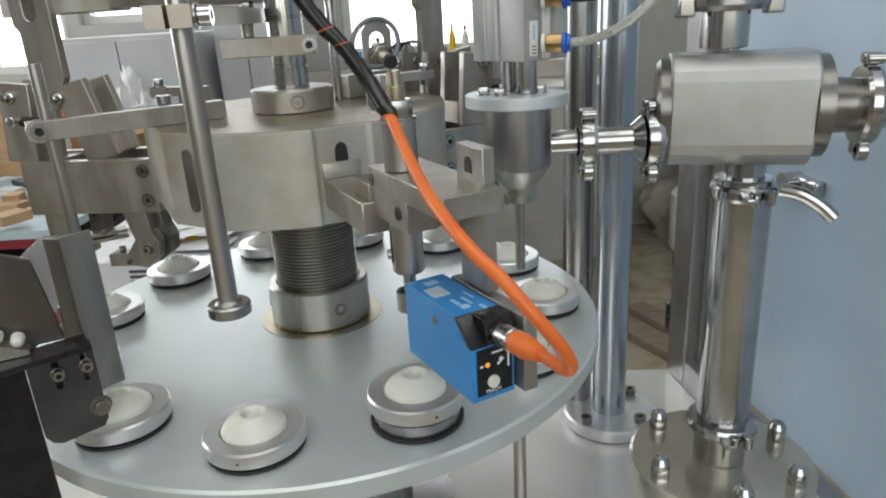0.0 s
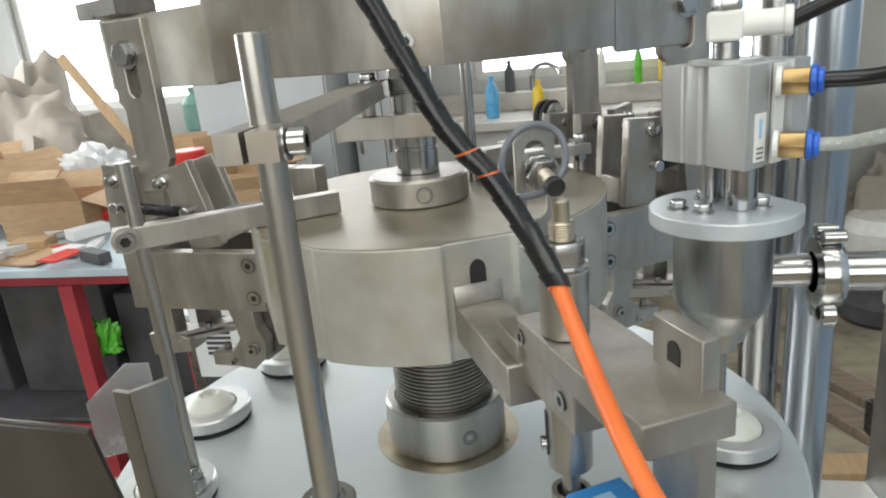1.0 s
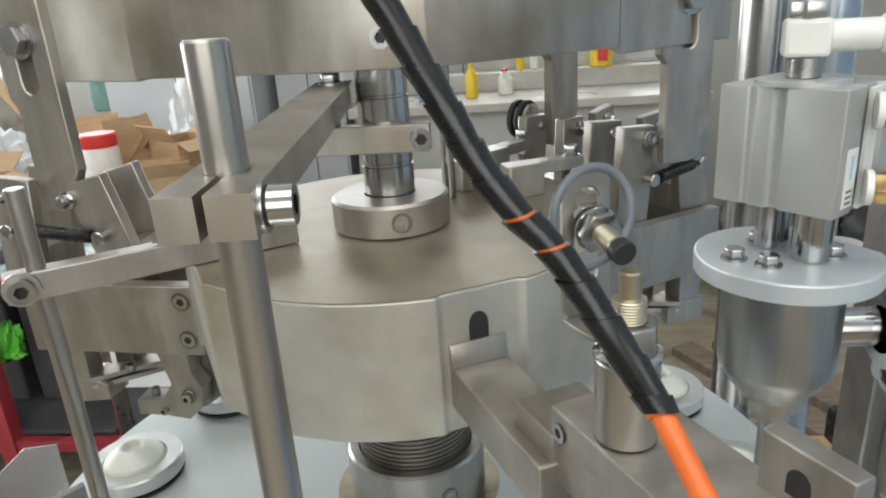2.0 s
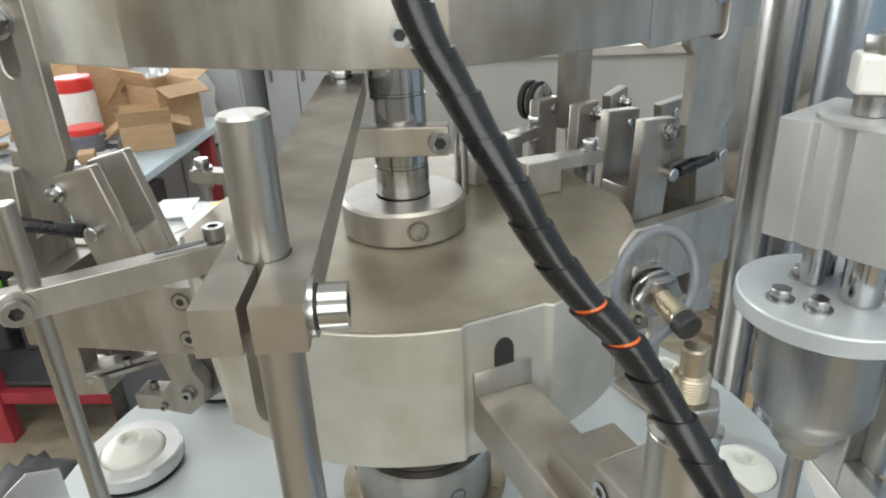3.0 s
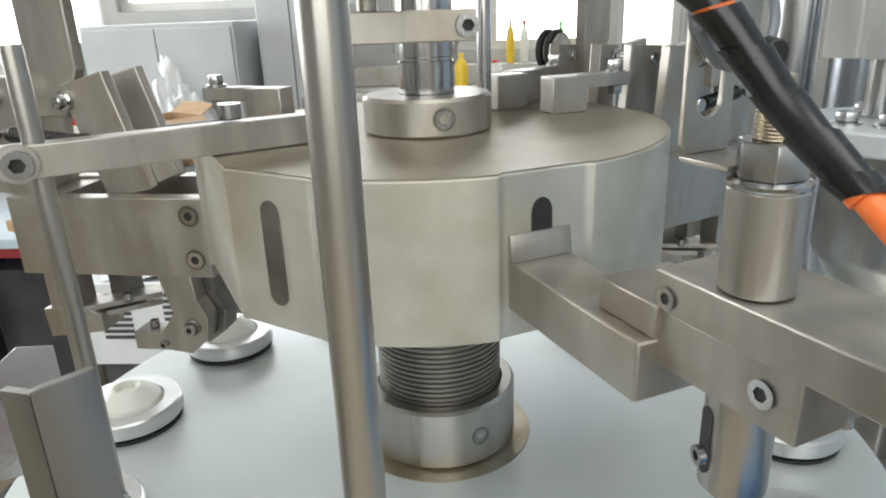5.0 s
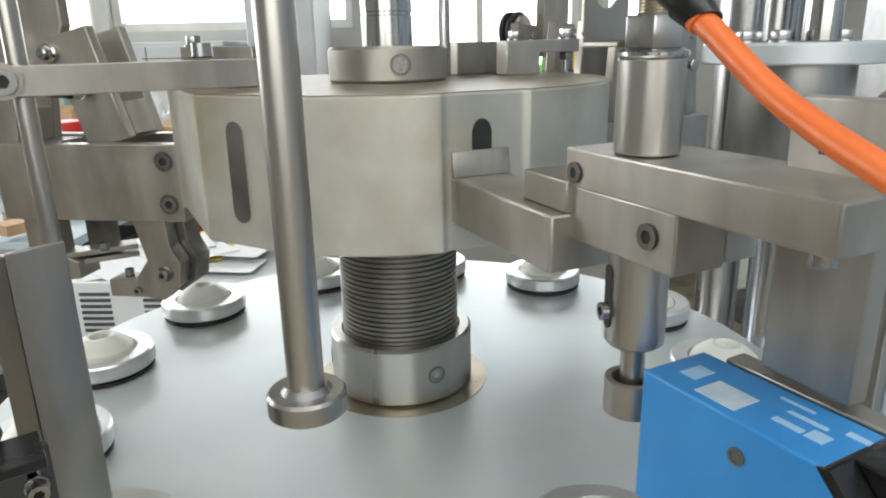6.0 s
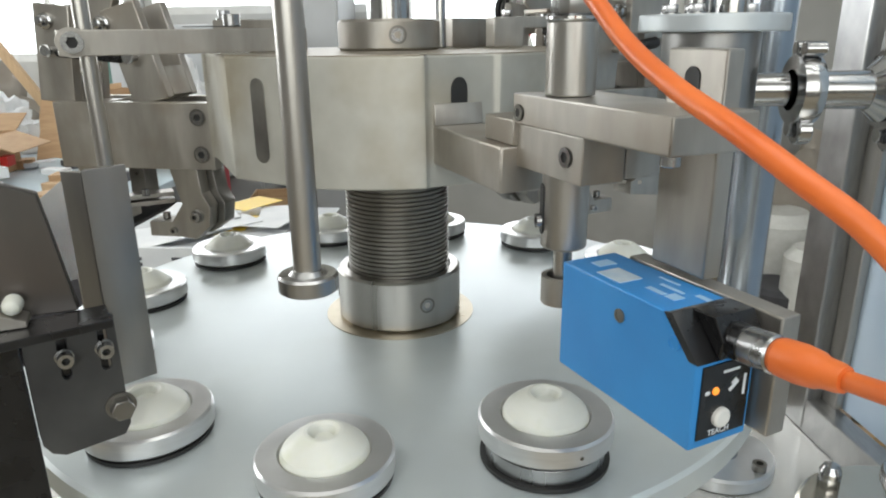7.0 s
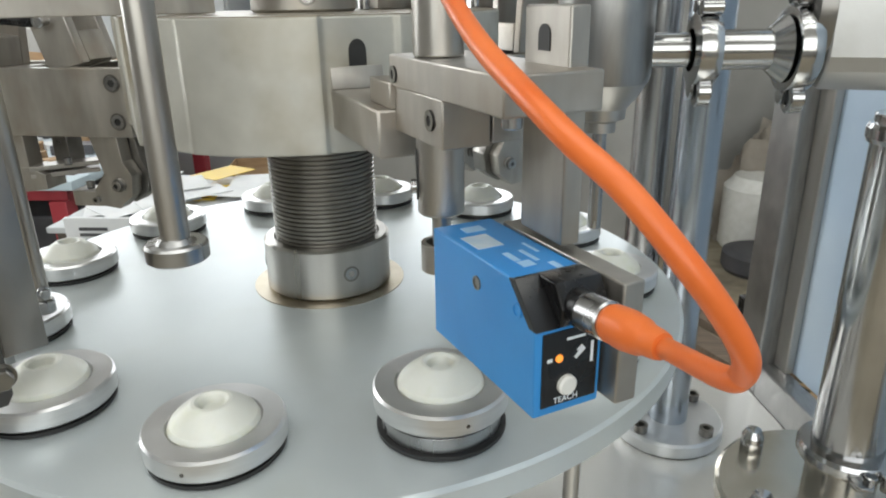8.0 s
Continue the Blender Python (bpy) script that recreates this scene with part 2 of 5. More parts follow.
def coil(p0, p1, r, wire, turns, seg=6):
    m = along(p0, p1)
    ln = (Vector(p1) - Vector(p0)).length
    n = int(turns * 14)
    return pipe([m @ Vector((r * math.cos(2 * math.pi * turns * i / n), r * math.sin(2 * math.pi * turns * i / n), ln * i / n)) for i in range(n + 1)], wire, seg)


def hexagon(r, z0, z1, m, bev=0.0006):
    return prism(circle(0, 0, r, 6), z0, z1, bev, m)


def socket_head(p, d, r, h):
    """A socket-head screw whose head stands h out of p in the direction d."""
    m = along(p, Vector(p) + Vector(d))
    head = prism(circle(0, 0, r, 24), 0.0008, h, 0.0, m, [circle(0, 0, r * 0.55, 6)])
    floor = lathe([(0, 0), (r * 0.98, 0), (r * 0.98, h * 0.35), (0, h * 0.35)], seg=24, m=m)
    # second material slot: shade of the socket put into the floor's colour
    for fc in floor.faces:
        fc.material_index = 1
    return join(head, floor)


def screw(p, d, r, h, parent, mat=None, name="socket_screw"):
    ob = part(name, socket_head(p, d, r, h), mat or SATIN, parent)
    ob.data.materials.append(RUBBER_SHADE)
    return ob


def hex_bolt(p, d, r, h, parent, mat=None, name="hex_bolt"):
    m = along(p, Vector(p) + Vector(d))
    return part(name, join(lathe([(0, 0), (r * 1.25, 0), (r * 1.25, h * 0.18), (0, h * 0.18)], seg=24, m=m), hexagon(r, h * 0.18, h, m)), mat or SATIN, parent)


def turn(deg):
    return Matrix.Rotation(radians(deg), 4, 'Z')


# ---------- dial plate and spindle ----------
TOP = 0.951
AZ = -92.0


def dial_plate():
    ob = thing("dial_plate", (0, 0, TOP - 0.02), "round grey satin dial plate of the filling machine", "machine plate")
    part("disc", lathe([(0, -0.020), (0.302, -0.020), (0.305, -0.017), (0.305, -0.002), (0.3025, 0), (0, 0)], (0, 0, TOP), 160), PLATE, ob)
    part("bronze_ring", lathe([(0, 0), (0.0665, 0), (0.0665, 0.0006), (0.0, 0.0006)], (0, 0, TOP), 64), NICKEL, ob, "thin tarnished ring")


def lock_collar(name, r, z0, z1, holes, mat, label, bore, cy=0.0):
    ob = thing(name, (0, 0, z0), label, "collar")
    b = 0.002
    rg = part("ring", lathe([(bore, z0), (r - b, z0), (r, z0 + b), (r, z1 - b), (r - b, z1), (bore, z1), (bore, z0)], (0, cy, 0), 72), mat, ob)
    for a in holes:
        d = Vector((math.cos(radians(a)), math.sin(radians(a)), 0))
        p = d * (r - 0.0012) + Vector((0, cy, (z0 + z1) / 2))
        m = along(p, p + d)
        # dark ring painted for the shade in the gap round the screw
        part("bore_rim", prism(circle(0, 0, 0.0068, 24), 0, 0.0016, 0, m, [circle(0, 0, 0.0052, 24)]), DARKSTEEL_SHADE, rg)
        part("set_screw", prism(circle(0, 0, 0.0050, 24), 0, 0.0015, 0, m, [circle(0, 0, 0.0028, 6)]), SATIN, rg)
        # black disc painted as the shade down in the hex socket
        part("socket", lathe([(0, 0), (0.0046, 0), (0.0046, 0.0010), (0, 0.0010)], seg=16, m=m), RUBBER_SHADE, rg)


def spindle():
    prof = [(0, TOP), (0.0425, TOP)]
    z = TOP + 0.004
    while z < 1.094:
        prof += [(0.0430, z), (0.0445, z + 0.0008), (0.0445, z + 0.0024), (0.0430, z + 0.0031)]
        z += 0.0037
    prof += [(0.0425, 1.0965), (0, 1.0965)]
    ob = thing("threaded_spindle", (0, 0, TOP), "dark oily threaded spindle sleeve under the hub", "spindle")
    part("thread", lathe(prof, seg=72), ramp_mat("oily_thread", (0.17, 0.158, 0.138), (0.27, 0.255, 0.23), 0.36, 0.9, 25, (1, 1, 0.4), rough_var=0.05), ob)
    sh = thing("spindle_shaft", (0, 0, 1.182), "polished steel centre shaft with two narrow grooves", "shaft")
    part("shaft", lathe([(0, 1.182), (0.0172, 1.182), (0.0172, 1.222), (0.0167, 1.2225), (0.0167, 1.2245), (0.0172, 1.225), (0.0172, 1.267), (0.0166, 1.2675), (0.0166, 1.269), (0.0172, 1.2695), (0.0172, 1.286), (0, 1.286)], (0, -0.012, 0), 48), CHROME, sh)
    part("guide_rod", rod((0.036, 0.045, 1.18), (0.036, 0.045, 1.287), 0.005), CHROME, sh)


dial_plate()
spindle()
lock_collar("lower_lock_collar", 0.0545, TOP + 0.0008, 0.996, (-57, -170, 60), STEEL_H, "brushed steel locking collar with set screws on the dial", 0.046)
lock_collar("upper_lock_collar", 0.0402, 1.1802, 1.2030, (-72, 105), STEEL, "steel locking collar round the polished shaft", 0.0175, -0.014)


# ---------- hub ----------
ARM = -63.6


def pocketed_hub():
    """The turned hub drum; flat pads for the arms are cut out of its rim by its outline."""
    r, z0, z1 = 0.150, 1.096, 1.1795
    ob = thing("hub_drum", (0, 0, z0), "matt cast aluminium hub drum with an oil-stained top", "hub")
    out = []
    flats = [(ARM, 9.5, 0.1452), (-119, 10, 0.1462), (-150, 20, 0.1410), (176.4, 15, 0.147), (26.4, 15, 0.147)]
    a = -180.0
    while a < 180:
        rr = r
        for c, half, d in flats:
            da = (a - c + 180) % 360 - 180
            if abs(da) <= half:
                rr = d / math.cos(radians(da))
        out.append((rr * math.cos(radians(a)), rr * math.sin(radians(a))))
        a += 1.0
    part("drum", prism(out, z0, z1, 0.0012), CAST, ob)
    inner = [(x * 0.994, y * 0.994) for x, y in out]
    part("oiled_top", prism(inner, z1, z1 + 0.0006, 0), CAST_TOP, ob, "brownish oil-stained top face")
    # keyhole at the front pad: a black slab painted as the opening's shade
    d = Vector((math.cos(radians(ARM)), math.sin(radians(ARM)), 0))
    fm = Matrix.Translation(d * 0.1453) @ turn(ARM + 90) @ Matrix.Rotation(radians(90), 4, 'X')
    arch = [(0.009, 0), (0.009, 0.013)] + [(0.009 * math.cos(radians(q)), 0.013 + 0.009 * math.sin(radians(q))) for q in range(15, 166, 15)] + [(-0.009, 0.013), (-0.009, 0)]
    part("keyhole", prism([(x * 0.62 - 0.003, y * 0.82 + 1.148) for x, y in arch], -0.0004, 0.0006, 0, fm), RUBBER_SHADE, ob, "dark arched keyhole")
    d2 = -119
    sm = Matrix.Translation(Vector((math.cos(radians(d2)), math.sin(radians(d2)), 0)) * 0.1464) @ turn(d2 + 90) @ Matrix.Rotation(radians(90), 4, 'X')
    # long slot is uncut; a dark slab puts its shade into colour
    part("long_slot", prism(slot(0, 1.110, 1.166, 0.0062), -0.001, 0.0006, 0, sm), DARKSTEEL_SHADE, ob, "dark upright long slot")

pocketed_hub()


# ---------- tube holders on the dial ----------
def tube_holder(raised):
    ob = thing("tube_holder", (0, 0, 0), "round aluminium tube holder with a white nylon cone insert", "tube holder", "tube holders round the dial")
    lift = 0.0112 if raised else 0.0
    if raised:
        tagged(ob, "raised aluminium tube holder with a white nylon cone insert")
        part("stem", lathe([(0, 0.003), (0.0345, 0.003), (0.0352, 0.004), (0.0352, 0.0125), (0.0345, 0.0135), (0, 0.0135)], seg=48), SATIN, ob, "bright turned stem ring")
        # black band: shade of the groove under the ring put into colour
        part("groove_shade", lathe([(0, 0.0136), (0.0362, 0.0136), (0.0362, 0.0160), (0, 0.0160)], seg=48), RUBBER_SHADE, ob)
    part("rubber_base", lathe([(0, 0.0003), (0.0378, 0.0003), (0.0384, 0.001), (0.0384, 0.0032), (0, 0.0032)], seg=48), RUBBER_SHADE, ob)
    if not raised:
        part("step", lathe([(0, 0.003), (0.0352, 0.003), (0.0352, 0.0052), (0, 0.0052)], seg=48), DARKSTEEL_SHADE, ob)
    z = 0.005 + lift
    part("ring", lathe([(0.020, z), (0.0384, z), (0.0396, z + 0.0014), (0.0396, z + 0.0116), (0.0382, z + 0.0132), (0.0268, z + 0.0132), (0.0255, z + 0.0105), (0.020, z + 0.0105), (0.020, z)], seg=64), HOLDER, ob)
    c = z + 0.0105
    part("insert", lathe([(0.0, c - 0.004), (0.0252, c - 0.004), (0.0254, c + 0.002), (0.0240, c + 0.0050), (0.0195, c + 0.0092), (0.0150, c + 0.0126), (0.0112, c + 0.0148), (0.0092, c + 0.0150), (0.0076, c + 0.0138), (0.0056, c + 0.0098), (0.0, c + 0.0085)], seg=48), NYLON, ob)
    d = Vector((0.88, 0.47, 0))
    p = d * 0.0392 + Vector((0, 0, z + 0.006))
    # dark disc painted as the shade in a small side hole
    part("set_hole", lathe([(0, 0), (0.0012, 0), (0.0012, 0.0007), (0, 0.0007)], seg=12, m=along(p, p + d)), DARKSTEEL_SHADE, ob)
    return ob


holder = tube_holder(False)
first = True
for k in range(12):
    a = radians(AZ + 30 * k)
    m = Matrix.Translation((0.2485 * math.cos(a), 0.2485 * math.sin(a), TOP)) @ turn(AZ + 30 * k - 30)
    if k == 1:
        tube_holder(True).matrix_basis = m
    elif first:
        holder.matrix_basis = m
        first = False
    else:
        copy_thing(holder, m)


# ---------- presser rod on its bar ----------
def presser():
    rx, ry = -0.0055, -0.2655
    ob = thing("presser_rod", (rx, ry, 1.0725), "polished steel presser rod with a round foot", "rod")
    part("rod", rod((rx, ry, 1.080), (rx, ry, 1.3155), 0.0068, 0.0008, 40), STEEL_H, ob)
    part("foot", lathe([(0, 1.0722), (0.0135, 1.0722), (0.0148, 1.0732), (0.0148, 1.0800), (0.0138, 1.0812), (0.0095, 1.0812), (0.0078, 1.0835), (0, 1.0835)], (rx, ry, 0), 48), SATIN, ob)
    cl = thing("clamp_bar", (rx, ry, 1.2642), "steel split clamp bar holding the presser rod", "clamp bar")
    d = Vector((-0.032 - rx, -0.017 - ry, 0)).normalized()
    fr = Matrix.Translation((rx, ry, 0)) @ Matrix.Rotation(math.atan2(d.y, d.x), 4, 'Z')
    z0, z1 = 1.2642, 1.2772
    arc = [(0.0072 * math.cos(radians(a)), 0.0072 * math.sin(radians(a))) for a in range(170, -171, -20)]
    part("bar", prism([(-0.030, 0.0013), (-0.0071, 0.0013)] + arc + [(-0.0071, -0.0013), (-0.030, -0.0013), (-0.030, -0.0142), (0.268, -0.0128), (0.268, 0.0122), (-0.030, 0.0126)], z0, z1, 0.0006, fr), STEEL, cl)
    q = fr.to_3x3() @ Vector((0, -1, 0))
    sp = fr @ Vector((-0.0195, -0.0142, 1.2707))
    part("washer", lathe([(0, 0), (0.0078, 0), (0.0078, 0.0014), (0, 0.0014)], seg=28, m=along(sp, sp + q)), SATIN, cl)
    screw(sp + q * 0.0014, q, 0.0060, 0.0078, cl, CHROME)
    hex_bolt(fr @ Vector((0.248, 0, z1)), (0, 0, 1), 0.0065, 0.007, cl)
    cr = thing("shaft_clamp", (0, 0, 1.2325), "steel clamp block round the polished shaft", "clamp")
    part("block", prism([(-0.058, -0.036), (0.032, -0.036), (0.032, -0.0240), (-0.058, -0.0240)], 1.2335, 1.2515, 0.0008), STEEL, cr)
    part("spacer", rod((-0.032, -0.026, 1.2515), (-0.032, -0.026, 1.2642), 0.006), STEEL, cr)
    screw((0.026, -0.036, 1.2425), (0.25, -1, 0), 0.0068, 0.005, cr)


presser()


# ---------- lever and thin stop rod ----------
def lever():
    ob = thing("lever_bar", (-0.12, -0.09, 1.1808), "flat steel lever bar lying on the hub", "lever")
    p0, p1 = Vector((-0.193, -0.136, 0)), Vector((-0.060, -0.045, 0))
    d = (p1 - p0)
    fr = Matrix.Translation(p0) @ Matrix.Rotation(math.atan2(d.y, d.x), 4, 'Z')
    part("bar", box(-0.004, d.length, -0.0065, 0.0065, 1.1808, 1.1972, 0.0007, fr), STEEL, ob)
    n = fr.to_3x3() @ Vector((0, -1, 0))
    p = fr @ Vector((0.004, -0.0065, 1.1895))
    part("boss", lathe([(0, 0), (0.0095, 0), (0.0095, 0.003), (0, 0.003)], seg=28, m=along(p, p + n)), STEEL, ob)
    screw(p + n * 0.003, n, 0.0068, 0.005, ob)
    screw(fr @ Vector((0.108, 0, 1.1985)), (0, 0, 1), 0.0062, 0.0085, ob)
    # hole is not cut; a black slab on top stands for its shade
    part("long_hole", prism(slot(0, -0.014, 0.014, 0.0026), 0, 0.0005, 0, fr @ Matrix.Translation((0.088, 0, 1.1985)) @ turn(90)), RUBBER_SHADE, ob)
    st = thing("stop_rod", (-0.183, -0.130, 0.985), "thin upright brushed steel stop rod", "rod")
    part("rod", rod((-0.183, -0.128, 0.985), (-0.183, -0.128, 1.243), 0.0052, 0.0006, 28), STEEL_H, st)
    part("tip", rod((-0.183, -0.128, 0.975), (-0.183, -0.128, 0.9850), 0.0072, 0.0006, 24), SATIN, st)
    hex_bolt((-0.178, -0.133, 0.993), (0.75, -0.65, 0), 0.0036, 0.006, st)


lever()


# ---------- front arm with the mark sensor ----------
FR = turn(ARM)


FP = FR @ Matrix.Translation((0.2380, -0.0130, -0.0005)) @ turn(1.6) @ Matrix.Translation((-0.2415, 0.0190, 0))
SF = FR @ Matrix.Translation((0.2895, -0.0116, -0.0024)) @ turn(4) @ Matrix.Translation((-0.291, 0.0145, 0))


def fv(u, v, z):
    return FR @ Vector((u, v, z))


def fp(u, v, z):
    return FP @ Vector((u, v, z))


def sv(u, v, z):
    return SF @ Vector((u, v, z))


def front_arm():
    U, V = FR.to_3x3() @ Vector((1, 0, 0)), FR.to_3x3() @ Vector((0, 1, 0))
    arm = thing("support_bracket", fv(0.15, 0, 1.112), "ground steel arm bar bolted into the hub pocket", "arm")
    part("bar", box(0.138, 0.2405, -0.0210, 0.0125, 1.1115, 1.1365, 0.0014, FR), STEEL, arm)
    part("tab", prism([(0.1440, 1.1365), (0.1490, 1.1365), (0.1470, 1.1500), (0.1440, 1.1500)], -0.0125, 0.0210, 0.0006, FR @ Matrix.Rotation(radians(90), 4, 'X')), STEEL, arm)
    part("step_block", box(0.208, 0.2412, -0.0145, 0.0200, 1.1366, 1.1500, 0.0008, FR), STEEL, arm)
    pl = thing("arm_plate", fp(0.3, 0, 1.147), "thick ground steel mounting plate on the arm", "plate")
    part("plate", box(0.2415, 0.3585, -0.019, 0.0235, 1.1485, 1.1638, 0.0009, FP), STEEL, pl)
    for u, v, z in ((0.248, -0.019, 1.1545),):
        p = fp(u, v, z)
        screw(p, -V, 0.0042, 0.0010, pl, CHROME)
    part("under_screw", rod(fp(0.349, -0.010, 1.1432), fp(0.349, -0.010, 1.1485), 0.004, 0.0005, 20), SATIN, pl)
    cb = thing("split_clamp", fp(0.29, 0, 1.128), "steel split clamp block under the mounting plate", "clamp")
    part("block", box(0.2432, 0.3020, -0.0175, 0.0060, 1.1265, 1.1485, 0.0008, FP), STEEL, cb)
    part("cheek", box(0.2560, 0.3010, 0.0075, 0.0230, 1.1275, 1.1485, 0.0008, FP), STEEL, cb)
    p = fp(0.289, -0.0175, 1.138)
    screw(p, -V, 0.0048, 0.0010, cb, CHROME)
    c = fp(0.2722, -0.0055, 0)
    sl = thing("plunger_sleeve", c + Vector((0, 0, 1.1645)), "turned steel sleeve with lock nut and threaded stud", "sleeve")
    part("sleeve", lathe([(0, 1.1645), (0.0115, 1.1645), (0.0119, 1.1652), (0.0119, 1.1970), (0.0113, 1.1980), (0, 1.1980)], c, 40), STEEL_H, sl)
    part("washer", lathe([(0, 1.1980), (0.0122, 1.1980), (0.0126, 1.1986), (0.0126, 1.1998), (0.0106, 1.2008), (0, 1.2008)], c, 40), CHROME, sl)
    part("lock_nut", hexagon(0.0110, 1.2008, 1.2120, Matrix.Translation(c) @ turn(15), 0.0009), SATIN, sl)
    prof = [(0, 1.2120)]
    for i in range(8):
        z = 1.2120 + i * 0.0011
        prof += [(0.0057, z), (0.0062, z + 0.0004), (0.0057, z + 0.0009)]
    prof += [(0.0042, 1.2212), (0.0041, 1.2302), (0.0036, 1.2310), (0, 1.2310)]
    part("stud", lathe(prof, c, 28), NICKEL, sl, "worn tarnished threaded stud")
    st = thing("plunger", c + Vector((0, 0, 1.06)), "steel plunger stem with slot and screw above a holder", "plunger")
    part("stem", lathe([(0, 1.0890), (0.0106, 1.0890), (0.0116, 1.0902), (0.0116, 1.1275), (0, 1.1275)], c, 40), STEEL_H, st)
    part("pin", rod(c + Vector((0, 0, 1.066)), c + Vector((0, 0, 1.0890)), 0.0048, 0.0004), STEEL_H, st)
    part("cup_ring", lathe([(0.0078, 1.0590), (0.0106, 1.0590), (0.0106, 1.0735), (0.0078, 1.0735), (0.0078, 1.0590)], c, 36), STEEL, st)
    part("cup_floor", lathe([(0, 1.0600), (0.0080, 1.0600), (0.0080, 1.0660), (0, 1.0660)], c, 30), DARKSTEEL_SHADE, st)
    q = (-V * 0.9 - U * 0.25).normalized()
    sm = Matrix.Translation(c + q * 0.0112) @ Matrix.Rotation(math.atan2(q.y, q.x) + math.pi / 2, 4, 'Z') @ Matrix.Rotation(radians(90), 4, 'X')
    # black inlay gives the uncut slot its shade
    part("slot", prism(slot(0, 1.096, 1.122, 0.0030), -0.003, 0.0008, 0, sm), RUBBER_SHADE, st, "dark upright slot")
    screw(c + q * 0.0115 + Vector((0, 0, 1.103)), q, 0.0036, 0.0032, st)
    po = thing("sensor_post", fp(0.33, 0.028, 1.09), "square ground steel post carrying the sensor bracket", "post")
    part("post", box(0.3145, 0.3475, 0.0150, 0.0240, 1.092, 1.1862, 0.0009, FP), STEEL, po)
    fm = FP @ Matrix.Translation((0.3300, 0.0150, 1.1690)) @ Matrix.Rotation(radians(90), 4, 'X')
    arch = [(0.0042, 0), (0.0042, 0.006)] + [(0.0042 * math.cos(radians(a)), 0.006 + 0.0042 * math.sin(radians(a))) for a in range(20, 161, 20)] + [(-0.0042, 0.006), (-0.0042, 0)]
    # uncut keyhole, its shade laid on as a thin black slab
    part("keyhole", prism(arch, 0, 0.0005, 0, fm), RUBBER_SHADE, po)
    br = thing("sensor_bracket", fp(0.34, 0.024, 1.04), "flat ground steel bracket behind the sensor", "bracket")
    part("bar", box(0.300, 0.386, 0.0178, 0.0280, 1.0400, 1.0915, 0.0009, SF), STEEL, br)


front_arm()


LABELM = ramp_mat("worn_label", (0.42, 0.55, 0.68), (0.60, 0.68, 0.74), 0.5, 0, 90)


def mark_sensor():
    u0, u1, v0, v1, z0, z1 = 0.291, 0.377, -0.0145, 0.0165, 1.038, 1.091
    ob = thing("mark_sensor", sv(0.33, 0, z0), "blue box-shaped optical mark sensor with black end panel", "sensor")
    side = [(u0, z0), (u1, z0), (u1, z0 + 0.0365), (u1 - 0.0145, z1), (u0, z1)]
    up = Matrix.Rotation(radians(90), 4, 'X')
    part("housing", prism(side, -v1, -v0, 0.0009, SF @ up), BLUE, ob)
    # black shoulder, a wedge on the sloping corner
    part("shoulder", join(prism([(u1 - 0.0145, z1 + 0.0006), (u1 + 0.0006, z0 + 0.0372), (u1 - 0.004, z0 + 0.0372), (u1 - 0.019, z1 - 0.0004)], -v1 - 0.0004, -v0 + 0.0004, 0.0003, SF @ up),
         prism([(u1 - 0.0143, z1 + 0.0009), (u1 + 0.0012, z0 + 0.0374), (u1 + 0.0022, z1 - 0.0080), (u1 - 0.0030, z1 + 0.0009)], -v1 - 0.0002, -v0 - 0.0100, 0.0006, SF @ up)), BLACKP, ob, "matt black sloping shoulder")
    pan = part("panel", box(u1, u1 + 0.0008, v0 + 0.0030, v1 - 0.0022, z0 + 0.0040, z0 + 0.0358, 0.0003, SF), BLACKP, ob, "glossy black control panel")
    U = SF.to_3x3() @ Vector((1, 0, 0))
    V = SF.to_3x3() @ Vector((0, 1, 0))
    p = sv(u1 + 0.0008, v0 + 0.0142, z0 + 0.0125)
    part("button", lathe([(0, 0), (0.0042, 0), (0.0042, 0.0015), (0.0034, 0.0023), (0, 0.0025)], seg=28, m=along(p, p + U)), WHITEP, pan, "round white push button")
    em = bpy.data.materials.new("amber_led")
    em.use_nodes = True
    bs = em.node_tree.nodes["Principled BSDF"]
    bs.inputs["Base Color"].default_value = (0.9, 0.35, 0.05, 1)
    bs.inputs["Emission Color"].default_value = (1.0, 0.30, 0.04, 1)
    bs.inputs["Emission Strength"].default_value = 0.9
    p = sv(u1 + 0.0008, v0 + 0.0105, z0 + 0.0245)
    part("indicator_lamp", lathe([(0, 0), (0.0017, 0), (0.0015, 0.0006), (0, 0.0009)], seg=20, m=along(p, p + U)), em, pan, "glowing amber indicator")
    for v, z, w, h, a in ((v0 + 0.0062, 0.0245, 0.0022, 0.0014, 0), (v0 + 0.0180, 0.0320, 0.0085, 0.0011, 0), (v0 + 0.0200, 0.0248, 0.0056, 0.0016, 40), (v0 + 0.0200, 0.0268, 0.0030, 0.0010, 40), (v0 + 0.0258, 0.024, 0.0012, 0.0090, 0)):
        fm = SF @ Matrix.Translation((u1 + 0.0008, v, z0 + z)) @ Matrix.Rotation(radians(90), 4, 'Y') @ Matrix.Rotation(radians(90 + a), 4, 'Z')
        part("printed_mark", box(-w / 2, w / 2, -h / 2, h / 2, 0, 0.0003, 0, fm), PRINT, pan)
    cu = bpy.data.curves.new("word", 'FONT')
    cu.body, cu.size, cu.extrude, cu.align_x = "TEACH", 0.0036, 0.0001, 'CENTER'
    tmp = bpy.data.objects.new("word", cu)
    scene.collection.objects.link(tmp)
    me = bpy.data.meshes.new_from_object(tmp.evaluated_get(bpy.context.evaluated_depsgraph_get()))
    bpy.data.objects.remove(tmp)
